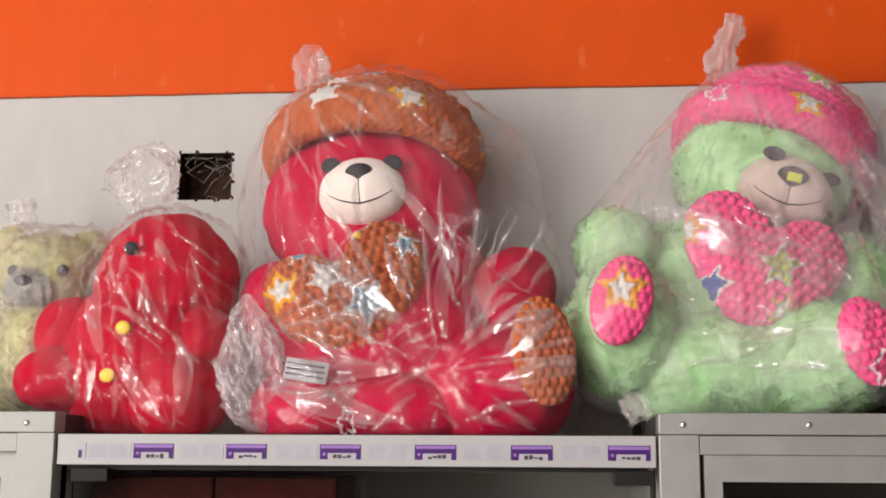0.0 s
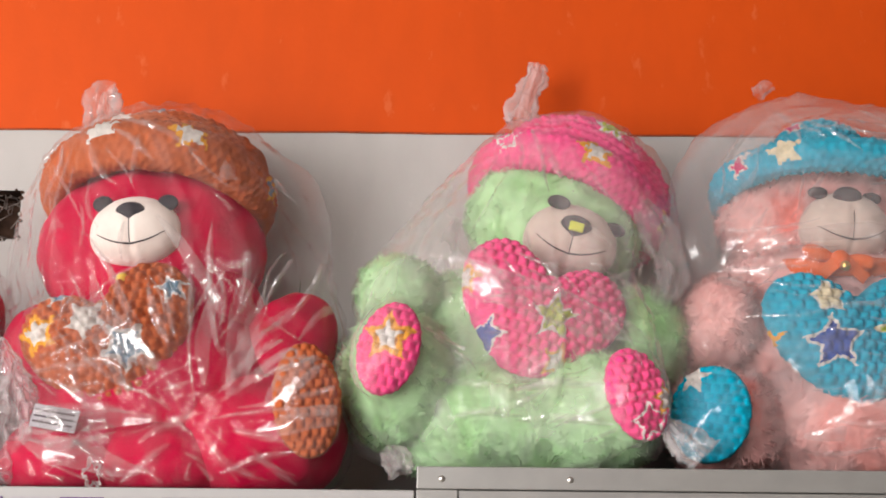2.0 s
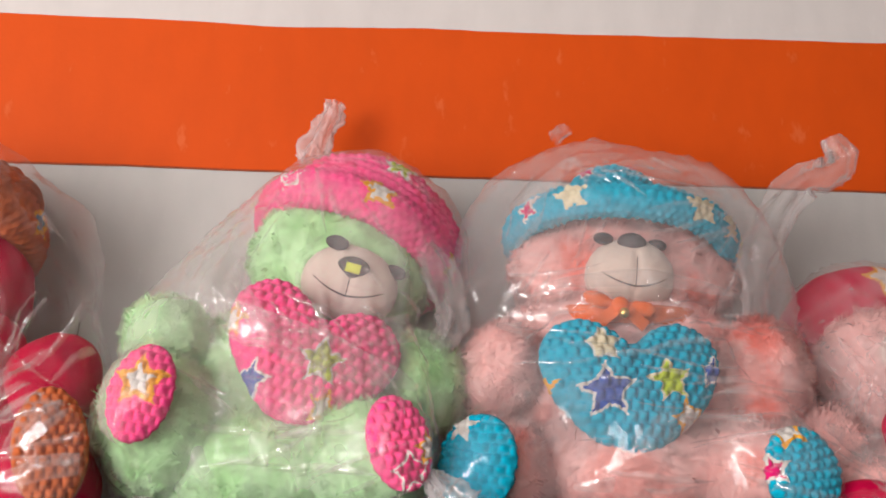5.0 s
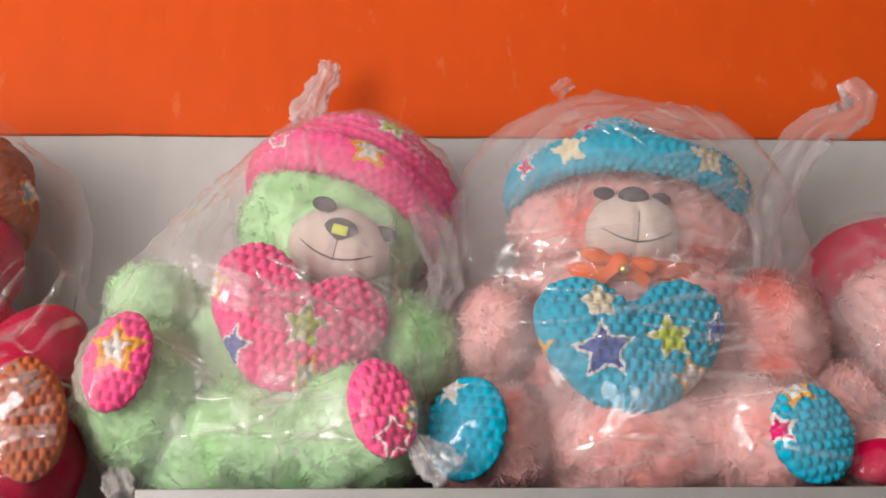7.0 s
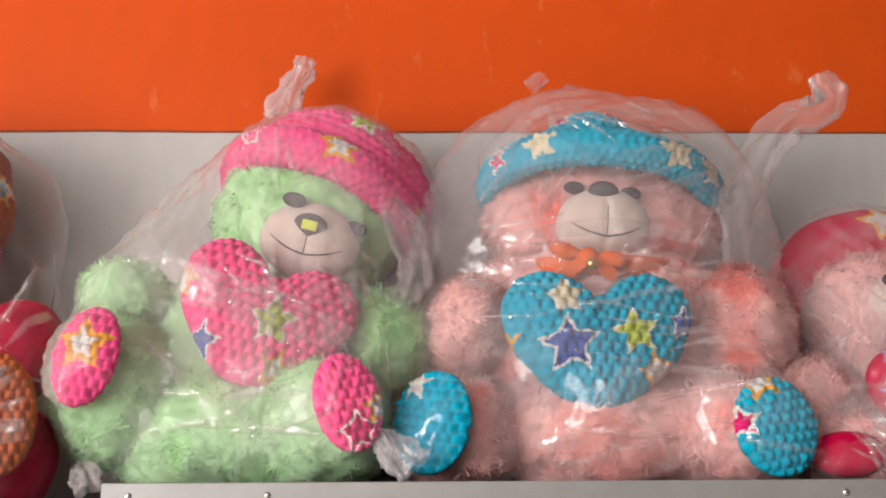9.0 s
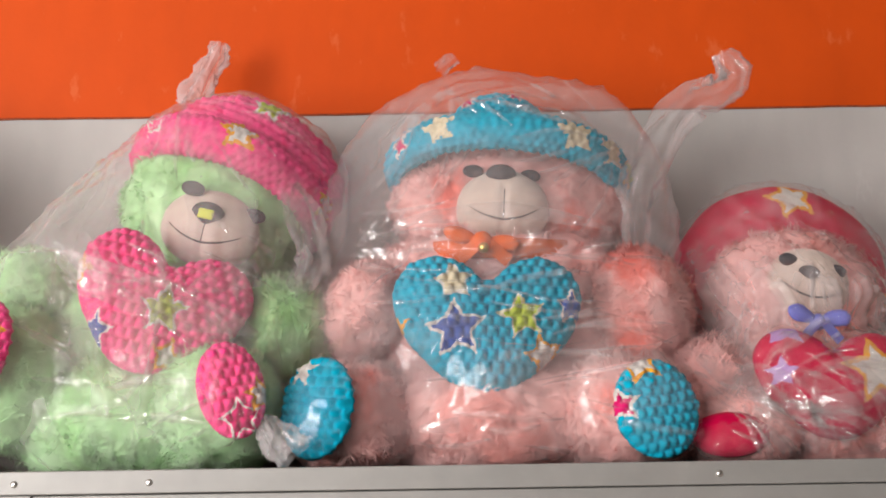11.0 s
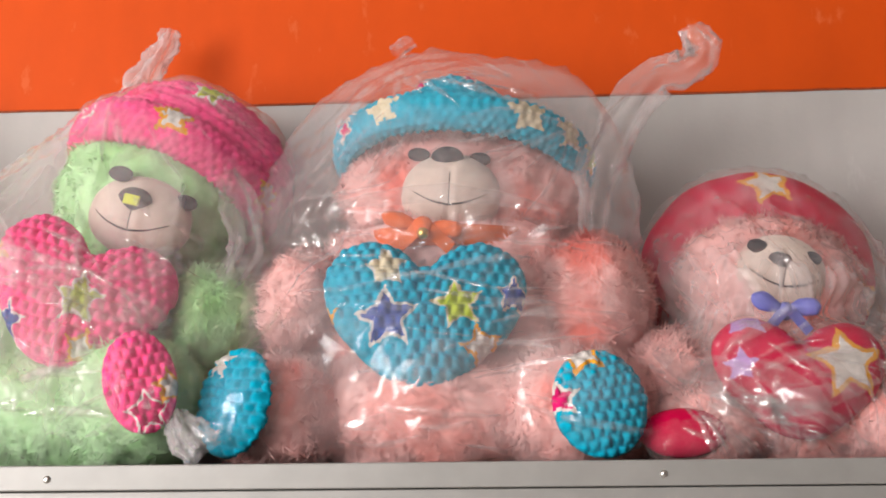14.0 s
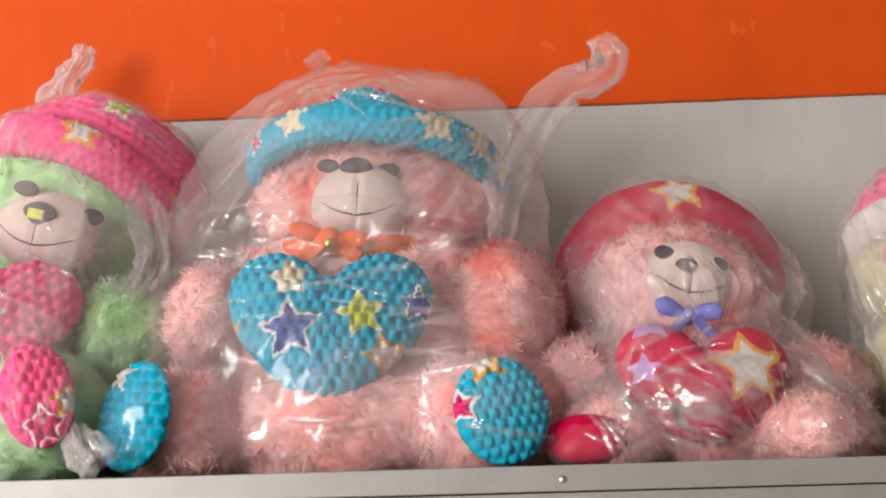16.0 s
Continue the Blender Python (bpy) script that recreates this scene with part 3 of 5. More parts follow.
tagged(part("wall_west", box_bm((-3.15, -3.5, 0), (-3, 0.15, 3)), WALL_PLAIN), "plain pale wall", "wall", kind="structure")
tagged(part("wall_south", joined(((-3.15, -3.65, 0), (-2.95, -3.5, 3)), ((-2.95, -3.65, 2.75), (-1.8, -3.5, 3)), ((-1.8, -3.65, 0), (-1.65, -3.5, 3)),
                                 ((-1.65, -3.65, 0), (0.45, -3.5, 1.75)), ((-1.65, -3.65, 2.8), (0.45, -3.5, 3)), ((0.45, -3.65, 0), (4.65, -3.5, 3))), WALL_PLAIN),
       "plain pale wall with an open door and an added window for fill light", "wall", kind="structure")

# ---- the cabinets ----
FRONT = -0.36


def rivet(x, z, parent, material=STEEL):
    bm = ball_bm((x, FRONT, z), (0.0034, 0.0022, 0.0034), (0, 0, 0), 3)
    part("rivet", bm, material, parent, "small domed steel rivet")


def side_cabinet(x0, x1, label, rivets):
    """A tall aluminium-framed cabinet with glazed doors."""
    cab = thing("display_cabinet", ((x0 + x1) / 2, -0.19, 0), label, "cabinet", "aluminium display cabinets")
    part("top_rail", box_bm((x0, FRONT, 1.5995), (x1, FRONT + 0.03, 1.6215), 0.0012), ALU, cab, "brushed aluminium top rail")
    part("top_board", box_bm((x0 + 0.002, FRONT + 0.031, 1.600), (x1 - 0.002, -0.012, 1.620)), GREY_BOARD, cab)
    part("back_panel", box_bm((x0 + 0.002, -0.03, 0.08), (x1 - 0.002, -0.012, 1.599)), GREY_BOARD, cab)
    part("plinth", box_bm((x0, FRONT + 0.01, 0), (x1, -0.012, 0.079)), DARK_BOARD, cab)
    for sx in (x0, x1 - 0.041):
        part("stile", box_bm((sx, FRONT + 0.001, 0.08), (sx + 0.041, FRONT + 0.03, 1.599), 0.001), ALU, cab, "brushed aluminium stile")
    for sx in (x0 + 0.002, x1 - 0.02):
        part("side_panel", box_bm((sx, FRONT + 0.031, 0.08), (sx + 0.018, -0.031, 1.599)), ALU, cab)
    part("upper_rail", box_bm((x0 + 0.0415, FRONT + 0.003, 1.579), (x1 - 0.0415, FRONT + 0.03, 1.5985), 0.001), ALU, cab)
    lo, hi = x0 + 0.0455, x1 - 0.0455
    mid = (lo + hi) / 2
    for a, b, y in ((lo, mid + 0.02, FRONT + 0.004), (mid - 0.02, hi, FRONT + 0.018)):
        door = part("sliding_door", frame_ring_bm(a, b, 0.09, 1.5785, 0.018, 0.04, 0.0265, y, y + 0.012), ALU, cab,
                    "aluminium sliding door frame")
        glass = part("pane", box_bm((a + 0.018, y + 0.004, 0.13), (b - 0.018, y + 0.008, 1.552)), GLASS, door, "clear glass pane")
        glass.visible_shadow = False
    for z in (0.5, 0.9, 1.3):
        part("shelf", box_bm((x0 + 0.021, FRONT + 0.04, z), (x1 - 0.021, -0.031, z + 0.015)), DARK_BOARD, cab)
    for x in rivets:
        rivet(x, 1.6095, cab)
    return cab


side_cabinet(0.629, 2.35, "aluminium-framed cabinet with a riveted top rail and sliding glass doors", (0.654, 0.781, 1.317, 1.86))
left_cab = side_cabinet(-1.3, -0.011, "pale aluminium cabinet with a riveted top rail beside the showcase", (-0.042, -0.55))
for o in left_cab.children_recursive:
    if o.data.materials[0] == ALU:
        o.data.materials[0] = ALU_WHITE

show = thing("glass_showcase", (0.31, -0.19, 0), "low-lit glass showcase with a white price strip along its top", "showcase")
X0, X1 = -0.0085, 0.6265
part("top_board", box_bm((X0, -0.347, 1.566), (X1, -0.012, 1.5975), 0.001), STRIP_WHITE, show, "white laminated top board")
strip = part("price_strip", box_bm((X0, -0.355, 1.5655), (X1, -0.3475, 1.598), 0.0012), STRIP_WHITE, show, "white plastic price strip")
part("back_panel", box_bm((X0, -0.03, 0.05), (X1, -0.012, 1.565)), GREY_BOARD, show)
for sx in (X0, X1 - 0.006):
    part("side_glass", box_bm((sx, -0.34, 0.05), (sx + 0.006, -0.031, 1.565)), GLASS, show).visible_shadow = False
part("plinth", box_bm((X0, -0.345, 0), (X1, -0.012, 0.049)), DARK_BOARD, show)
# black strip that stands in for the shaded gap below the price strip
part("head_rail", box_bm((X0 + 0.007, -0.342, 1.5605), (X1 - 0.007, -0.318, 1.5655)), BLACK_PLASTIC, show, "dark strip in place of the shaded gap under the board")
for a, b, y in ((X0 + 0.007, 0.325, -0.326), (0.312, X1 - 0.007, -0.336)):
    part("pane", box_bm((a, y, 0.05), (b, y + 0.005, 1.5600), 0.0008), GLASS, show, "sliding glass pane").visible_shadow = False
for x in (0.006, 0.583):
    part("bracket", box_bm((x, -0.352, 1.5475), (x + 0.041, -0.338, 1.5625), 0.0015), BLACK_PLASTIC, show, "black plastic bracket")
for z in (0.45, 0.85, 1.2):
    part("shelf", box_bm((X0 + 0.007, -0.31, z), (X1 - 0.007, -0.031, z + 0.008)), GLASS, show).visible_shadow = False
for k, x in enumerate((0.03, 0.17)):
    bx = tagged(part("carton", box_bm((x - 0.025, -0.28, 1.2081), (x + 0.112, -0.1, 1.552), 0.002), WINE_BOX), "dark wine-red carton inside the glass showcase", "carton", "cartons in the showcase")

# printed labels of the price strip
rng = random.Random(3)
for k in range(6):
    x = 0.0755 + 0.1003 * k
    z0, z1 = 1.5725, 1.5880
    if x + 0.0435 > X1:
        break
    lab = part("label", box_bm((x, -0.3556, z0), (x + 0.0435, -0.3549, z1)), PURPLE, strip, "purple and white printed label")
    part("header", box_bm((x + 0.001, -0.3560, z1 - 0.0042), (x + 0.0425, -0.35555, z1 - 0.0008)), LAVENDER, lab)
    part("picture", box_bm((x + 0.0085, -0.3560, z0), (x + 0.0385, -0.35555, z0 + 0.0065)), PAPER, lab)
    for j in range(4):
        px = x + 0.014 + 0.005 * j
        part("mark", box_bm((px, -0.3564, z0 + rng.uniform(0.0002, 0.002)), (px + 0.0042, -0.35595, z0 + rng.uniform(0.003, 0.0055))), DARK_INK, lab)
    part("dot", box_bm((x + 0.003, -0.3560, z0 + 0.004), (x + 0.006, -0.35555, z0 + 0.007)), LAVENDER, lab)
for k in range(7):
    x = 0.0255 + 0.1003 * k
    if x > 0.6:
        break
    card = part("card", box_bm((x, -0.3556, 1.5722), (min(x + 0.047, X1 - 0.002), -0.3549, 1.5882)), PAPER, strip, "white card with lines of small print")
    for col in range(2):
        for r in range(7):
            z = 1.5738 + 0.002 * r
            a = x + 0.002 + 0.0225 * col
            b = min(a + 0.0195 * rng.uniform(0.7, 1.0), X1 - 0.003)
            if b > a:
                part("print_line", box_bm((a, -0.35585, z), (b, -0.35555, z + 0.0007)), INK, card)
part("torn_label", box_bm((0.0145, -0.3557, 1.5722), (0.0235, -0.3549, 1.5885), 0.0002), PAPER, strip, "torn corner of a printed label")
part("torn_print", box_bm((0.0155, -0.3561, 1.5728), (0.019, -0.3556, 1.581)), PURPLE, strip)

# ---- the toys ----
TOYS = "plush toys in clear bags"


def shade_turn(x, y, z):
    return Euler((radians(x), radians(y), radians(z))).to_matrix().to_4x4()


def pad(bear, at, w, h, turn, materials, stars=(), name="foot_pad", label="bobbled knit foot pad", depth=0.016, nub=0.0072, pitch=0.0105):
    bm = pillow_bm(oval_outline(160), w, h, depth, 0.004, stars, rings=34, nub=nub, pitch=pitch)
    return part(name, moved(bm, Matrix.Translation(at) @ shade_turn(*turn)), materials, bear, label)


def heart(bear, at, w, h, turn, materials, stars, label, nub=0.0105, pitch=0.0118, depth=0.038):
    bm = pillow_bm(heart_outline(260), w, h, depth, 0.03, stars, rings=52, nub=nub, pitch=pitch)
    return part("heart_cushion", moved(bm, Matrix.Translation(at) @ shade_turn(*turn)), materials, bear, label)


# mint green bear with a pink hat, on the aluminium cabinet
SHELF_R, SHELF_M = 1.6216, 1.5981
green = thing("plush_bear", (0.73, -0.17, SHELF_R), "mint green plush bear with pink knitted hat, heart and foot pads", "plush bear", TOYS)
fur_ball("torso", (0.715, -0.140, 1.742), (0.135, 0.105, 0.128), GREEN_FUR, green, 15000, 0.016, seed=11)
fur_ball("belly", (0.715, -0.195, 1.676), (0.125, 0.090, 0.076), GREEN_FUR, green, 9000, 0.016, seed=17)
fur_ball("head", (0.790, -0.125, 1.924), (0.108, 0.085, 0.088), GREEN_FUR, green, 11000, 0.015, (0, 14, 0), 12)
fur_ball("arm", (0.602, -0.195, 1.822), (0.048, 0.055, 0.046), GREEN_FUR, green, 5000, 0.015, (0, 20, 0), 13)
fur_ball("arm", (0.884, -0.190, 1.778), (0.052, 0.055, 0.056), GREEN_FUR, green, 5000, 0.015, (0, -20, 0), 14)
fur_ball("leg", (0.604, -0.228, 1.722), (0.060, 0.084, 0.076), GREEN_FUR, green, 7000, 0.016, (0, 10, 0), 15)
fur_ball("leg", (0.822, -0.240, 1.684), (0.066, 0.088, 0.068), GREEN_FUR, green, 7000, 0.016, (0, 0, 0), 16)
face_parts(green, (0.801, -0.205, 1.888), (0.055, 0.035, 0.044), 14, (0.8045, -0.238, 1.899), ((0.786, -0.231, 1.929), (0.851, -0.216, 1.900)),
           (0.0135, 0.004, 0.0085), nose_r=(0.0185, 0.0085, 0.0125), tag=True)
GM = [PINK, YELLOW_KNIT, WHITE_KNIT, NAVY, LIME_KNIT, MAGENTA]
ring = ring_bm((0.806, -0.112, 1.957), 0.108, 0.092, 0.024, 0.018, (-22, 22, 0),
               ((4, 10, 0.024, 0.008, 1, 2), (-48, 0, 0.02, 0.005, 2, 0), (70, 0, 0.022, 0.006, 1, 2)))
hat = part("hat", crown_bm((0.832, -0.095, 1.985), (0.110, 0.094, 0.074), (-12, 30, 0),
                           ((-0.005, 0.05, 0.026, 10, 0.008, 2, 4),)), GM, green, "pink bobbled knit beret with stars")
part("brim", ring, GM, hat)
heart(green, (0.757, -0.258, 1.792), 0.190, 0.146, (-8, 20, 4), GM,
      ((-0.047, -0.048, 0.022, 0, 0.006, 2, 3), (0.016, -0.008, 0.028, 10, 0.006, 2, 4), (-0.09, 0.006, 0.022, 0, 0.008, 1, 2), (0.035, -0.05, 0.02, 0, 0.006, 1, 2)),
      "pink knitted heart cushion with stars")
pad(green, (0.597, -0.320, 1.744), 0.068, 0.102, (-6, 12, -12), GM, ((0.0, 0.01, 0.030, 8, 0.013, 1, 2),), label="pink knit foot pad with a white and yellow star")
pad(green, (0.852, -0.337, 1.697), 0.066, 0.098, (-6, -14, 14), GM, ((0.002, -0.032, 0.023, 0, 0.005, 2, 5), (0.026, -0.012, 0.018, 0, 0.006, 1, 2)),
    label="pink knit foot pad with a magenta star")

# coral bear with a turquoise hat, on the aluminium cabinet
coral = thing("plush_bear", (1.12, -0.16, SHELF_R), "coral pink plush bear with turquoise knitted hat and heart", "plush bear", TOYS)
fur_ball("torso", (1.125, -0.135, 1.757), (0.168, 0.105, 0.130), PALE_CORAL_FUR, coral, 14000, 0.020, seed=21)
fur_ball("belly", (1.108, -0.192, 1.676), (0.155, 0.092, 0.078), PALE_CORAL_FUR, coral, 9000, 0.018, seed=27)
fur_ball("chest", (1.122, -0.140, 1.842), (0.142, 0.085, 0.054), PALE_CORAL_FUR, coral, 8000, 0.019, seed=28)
fur_ball("head", (1.138, -0.110, 1.928), (0.136, 0.080, 0.082), CORAL_FUR, coral, 13000, 0.019, (0, 2, 0), 22)
fur_ball("arm", (0.974, -0.190, 1.790), (0.044, 0.058, 0.058), CORAL_FUR, coral, 6000, 0.019, (0, 12, 0), 23)
fur_ball("arm", (1.276, -0.190, 1.792), (0.056, 0.060, 0.066), CORAL_FUR, coral, 6500, 0.019, (0, -8, 0), 24)
fur_ball("leg", (0.966, -0.228, 1.674), (0.062, 0.084, 0.060), CORAL_FUR, coral, 7000, 0.018, (0, 0, 0), 25)
fur_ball("leg", (1.252, -0.228, 1.674), (0.080, 0.086, 0.062), CORAL_FUR, coral, 7500, 0.018, (0, 0, 0), 26)
face_parts(coral, (1.129, -0.184, 1.912), (0.0525, 0.042, 0.0435), 4, (1.127, -0.211, 1.944), ((1.096, -0.200, 1.952), (1.160, -0.197, 1.946)),
           (0.012, 0.005, 0.0075), nose_r=(0.0175, 0.010, 0.0125))
BM = [BLUE, WHITE_KNIT, NAVY, LIME_KNIT, CREAM_KNIT, MAGENTA, YELLOW_KNIT]
hat = part("hat", crown_bm((1.130, -0.105, 2.034), (0.056, 0.052, 0.034), (-10, 3, 0), ((0.018, 0.024, 0.014, 0, 0.004, 1, 5), (-0.04, 0.016, 0.014, 10, 0.004, 1, 5)), pitch=0.0092, nub=0.0042),
           BM, coral, "turquoise bobbled knit beret with stars")
part("brim", ring_bm((1.140, -0.108, 1.970), 0.132, 0.110, 0.0195, 0.014, (-13, 5, 0),
                     ((-36, 0, 0.022, 0.004, 4, 4), (28, 0, 0.024, 0.004, 4, 4), (-62, 0, 0.02, 0.006, 1, 5), (52, 0, 0.024, 0.005, 1, 4), (75, -10, 0.024, 0.005, 6, 3))), BM, hat)
heart(coral, (1.105, -0.262, 1.768), 0.200, 0.150, (-8, 2, 0), BM,
      ((-0.035, 0.037, 0.024, 8, 0.004, 1, 4), (-0.032, -0.015, 0.033, 6, 0.007, 1, 2), (0.035, 0.000, 0.026, 14, 0.005, 4, 3), (0.088, 0.015, 0.020, 0, 0.005, 1, 2),
       (0.059, -0.037, 0.022, 20, 0.006, 6, 1), (-0.094, -0.008, 0.014, 0, 0.004, 6, 6)), "turquoise knitted heart cushion with stars")
pad(coral, (0.934, -0.308, 1.680), 0.088, 0.104, (-6, 8, -32), BM, ((-0.02, 0.036, 0.02, 0, 0.005, 1, 1),), label="turquoise knit foot pad")
pad(coral, (1.268, -0.318, 1.674), 0.088, 0.100, (-6, -10, 12), BM, ((-0.008, 0.048, 0.026, 10, 0.008, 6, 1), (-0.038, 0.008, 0.02, 0, 0.007, 1, 5)),
    label="turquoise knit foot pad with stars")
part("ribbon", ring_bm((1.122, -0.145, 1.868), 0.092, 0.086, 0.011, 0.007, (8, 0, 0), nub=0.0, n=90, m=14), ORANGE_RIBBON, coral, "bright orange neck ribbon")
tie = part("bow", ball_bm((1.103, -0.242, 1.862), (0.011, 0.009, 0.011), (0, 0, 0), 3), ORANGE_RIBBON, coral, "bright orange ribbon bow")
for sx in (-1, 1):
    lobe = ball_bm((0, 0, 0), (0.021, 0.008, 0.011), (0, 0, 0), 4, 0.15, 30)
    for v in lobe.verts:
        v.co.z *= 0.4 + 0.6 * min(1, max(0, (v.co.x * sx + 0.028) / 0.045))
    part("loop", moved(lobe, Matrix.Translation((1.103 + sx * 0.021, -0.238, 1.862 + (0.007 if sx < 0 else -0.001))) @ shade_turn(0, 14 if sx < 0 else 6, -sx * 10)), ORANGE_RIBBON, tie)
    part("tail", moved(box_bm((-0.007, -0.001, -0.030), (0.007, 0.001, 0.0), 0.0006), Matrix.Translation((1.103 + sx * 0.006, -0.246, 1.858)) @ shade_turn(10, -sx * 50, 0)), ORANGE_RIBBON, tie)
part("bell", ball_bm((1.104, -0.254, 1.852), (0.006, 0.006, 0.006), (0, 0, 0), 3), BRASS, coral, "small brass bell")

# rose bear with a red hat, on the aluminium cabinet
rose = thing("plush_bear", (1.46, -0.16, SHELF_R), "small rose plush bear with red hat and blue bow", "plush bear", TOYS)
fur_ball("torso", (1.462, -0.130, 1.704), (0.134, 0.100, 0.082), ROSE_FUR, rose, 11000, 0.016, seed=31)
fur_ball("head", (1.463, -0.132, 1.810), (0.100, 0.072, 0.080), ROSE_FUR, rose, 11000, 0.017, (0, 6, 0), 32)
fur_ball("belly", (1.458, -0.195, 1.662), (0.130, 0.088, 0.066), ROSE_FUR, rose, 8000, 0.016, seed=37)
fur_ball("arm", (1.352, -0.190, 1.705), (0.056, 0.062, 0.054), ROSE_FUR, rose, 6000, 0.016, (0, 0, 0), 33)
fur_ball("arm", (1.584, -0.185, 1.694), (0.052, 0.062, 0.054), ROSE_FUR, rose, 6000, 0.016, (0, 0, 0), 34)
fur_ball("leg", (1.374, -0.226, 1.652), (0.062, 0.084, 0.048), ROSE_FUR, rose, 5000, 0.015, (0, 0, 0), 35)
fur_ball("leg", (1.552, -0.226, 1.652), (0.068, 0.084, 0.048), ROSE_FUR, rose, 5000, 0.015, (0, 0, 0), 36)
face_parts(rose, (1.466, -0.188, 1.818), (0.047, 0.034, 0.040), 12, (1.4615, -0.216, 1.825), ((1.441, -0.212, 1.842), (1.494, -0.211, 1.828)),
           (0.0105, 0.004, 0.0075), nose_r=(0.0135, 0.008, 0.0095))
RM = [RED_SATIN, YELLOW_KNIT, WHITE_KNIT, LILAC_KNIT]


part("hat", crown_bm((1.463, -0.095, 1.836), (0.126, 0.068, 0.120), (-4, 3, 0), ((0.006, 0.094, 0.034, 12, 0.010, 1, 2), (0.105, -0.03, 0.026, 20, 0.008, 1, 2)), nub=0.0, flat=True),
     RM, rose, "red velveteen cap with a star")
heart(rose, (1.455, -0.282, 1.698), 0.160, 0.114, (-10, 4, 0), RM, ((0.038, 0.010, 0.038, 10, 0.010, 1, 2), (-0.050, 0.056, 0.026, 0, 0.016, 3, 3), (-0.056, 0.004, 0.016, 0, 0.006, 3, 3)),
      "red velveteen heart cushion with a white star", nub=0.0, depth=0.03)
pad(rose, (1.343, -0.302, 1.648), 0.078, 0.046, (-8, 0, -10), RM, label="red foot pad", nub=0.0)
bow = part("bow", ball_bm((1.450, -0.270, 1.764), (0.008, 0.007, 0.009), (0, 0, 0), 3), BLUE_RIBBON, rose, "blue satin ribbon bow")
for sx in (-1, 1):
    lobe = ball_bm((0, 0, 0), (0.016, 0.006, 0.0105), (0, 0, 0), 4, 0.1, 40)
    for v in lobe.verts:
        v.co.z *= 0.55 + 0.45 * min(1, max(0, (v.co.x * sx + 0.019) / 0.03))
    part("loop", moved(lobe, Matrix.Translation((1.450 + sx * 0.017, -0.273, 1.766 + (0.006 if sx < 0 else 0.001))) @ shade_turn(0, 20 if sx < 0 else -4, -sx * 12)), BLUE_RIBBON, bow)
    tail = box_bm((-0.005, -0.0008, -0.026), (0.005, 0.0008, 0.0), 0.0005)
    part("tail", moved(tail, Matrix.Translation((1.450 + sx * 0.004, -0.278, 1.762)) @ shade_turn(12, -sx * 42, 0)), BLUE_RIBBON, bow)

# crimson bear with a rust hat, on the showcase
crim = thing("plush_bear", (0.31, -0.16, SHELF_M), "crimson velvet bear with rust-brown knitted hat and heart", "plush bear", TOYS)


def velvet_ball(name, at, r, material, parent, turn=(0, 0, 0), label=""):
    """A stuffed velvet part that settles flat where it meets the board."""
    bm = ball_bm(at, r, turn, 5, 0.05, 8)
    for v in bm.verts:
        v.co *= 1 + 0.0022 * noise.noise(v.co * 24) + 0.0009 * noise.noise(v.co * 62)
        v.co.z = max(v.co.z, SHELF_M + 0.0015)
    return part(name, bm, material, parent, label)


velvet_ball("torso", (0.315, -0.165, 1.700), (0.152, 0.125, 0.145), CRIMSON, crim)
velvet_ball("chest", (0.335, -0.160, 1.800), (0.112, 0.088, 0.070), CRIMSON, crim)
velvet_ball("head", (0.297, -0.136, 1.884), (0.138, 0.098, 0.112), CRIMSON, crim)
velvet_ball("arm", (0.474, -0.175, 1.768), (0.054, 0.060, 0.062), CRIMSON, crim, (0, 25, 0))
velvet_ball("arm", (0.185, -0.175, 1.750), (0.045, 0.060, 0.065), CRIMSON, crim)
velvet_ball("leg", (0.455, -0.235, 1.650), (0.094, 0.090, 0.074), CRIMSON, crim, (0, -12, 0))
velvet_ball("leg", (0.258, -0.235, 1.628), (0.084, 0.090, 0.056), CRIMSON, crim)
velvet_ball("lap", (0.355, -0.240, 1.625), (0.090, 0.085, 0.050), CRIMSON, crim)
face_parts(crim, (0.297, -0.222, 1.890), (0.0525, 0.038, 0.042), -4, (0.2965, -0.252, 1.9075), ((0.260, -0.236, 1.920), (0.334, -0.234, 1.923)), (0.012, 0.004, 0.010),
           nose_r=(0.017, 0.008, 0.0115), cloth=PALE_SUEDE)
CM = [RUST, YELLOW_KNIT, WHITE_KNIT, SLATE_KNIT]
hat = part("hat", crown_bm((0.300, -0.105, 1.995), (0.122, 0.100, 0.066), (-10, 0, 0), ((-0.045, 0.045, 0.024, 0, 0.006, 2, 2), (0.0, 0.058, 0.02, 0, 0.005, 2, 3))), CM, crim,
           "rust-brown bobbled knit hat with stars")
part("brim", ring_bm((0.297, -0.125, 1.958), 0.122, 0.100, 0.031, 0.020, (-24, 1, 0),
                     ((22, 10, 0.026, 0.007, 1, 2), (-22, 20, 0.024, 0.004, 2, 2), (80, 0, 0.024, 0.008, 1, 3))), CM, hat)
heart(crim, (0.292, -0.262, 1.757), 0.196, 0.150, (-8, -22, 0), CM,
      ((-0.015, 0.022, 0.027, 20, 0.004, 2, 2), (0.018, -0.024, 0.031, 20, 0.008, 2, 3), (-0.070, 0.030, 0.028, 0, 0.010, 1, 2), (-0.04, 0.066, 0.016, 0, 0.005, 2, 3), (0.080, 0.026, 0.018, 0, 0.006, 2, 3)),
      "rust-brown knitted heart cushion with stars")
pad(crim, (0.512, -0.312, 1.690), 0.074, 0.122, (-6, -4, 18), CM, label="rust-brown knit foot pad")
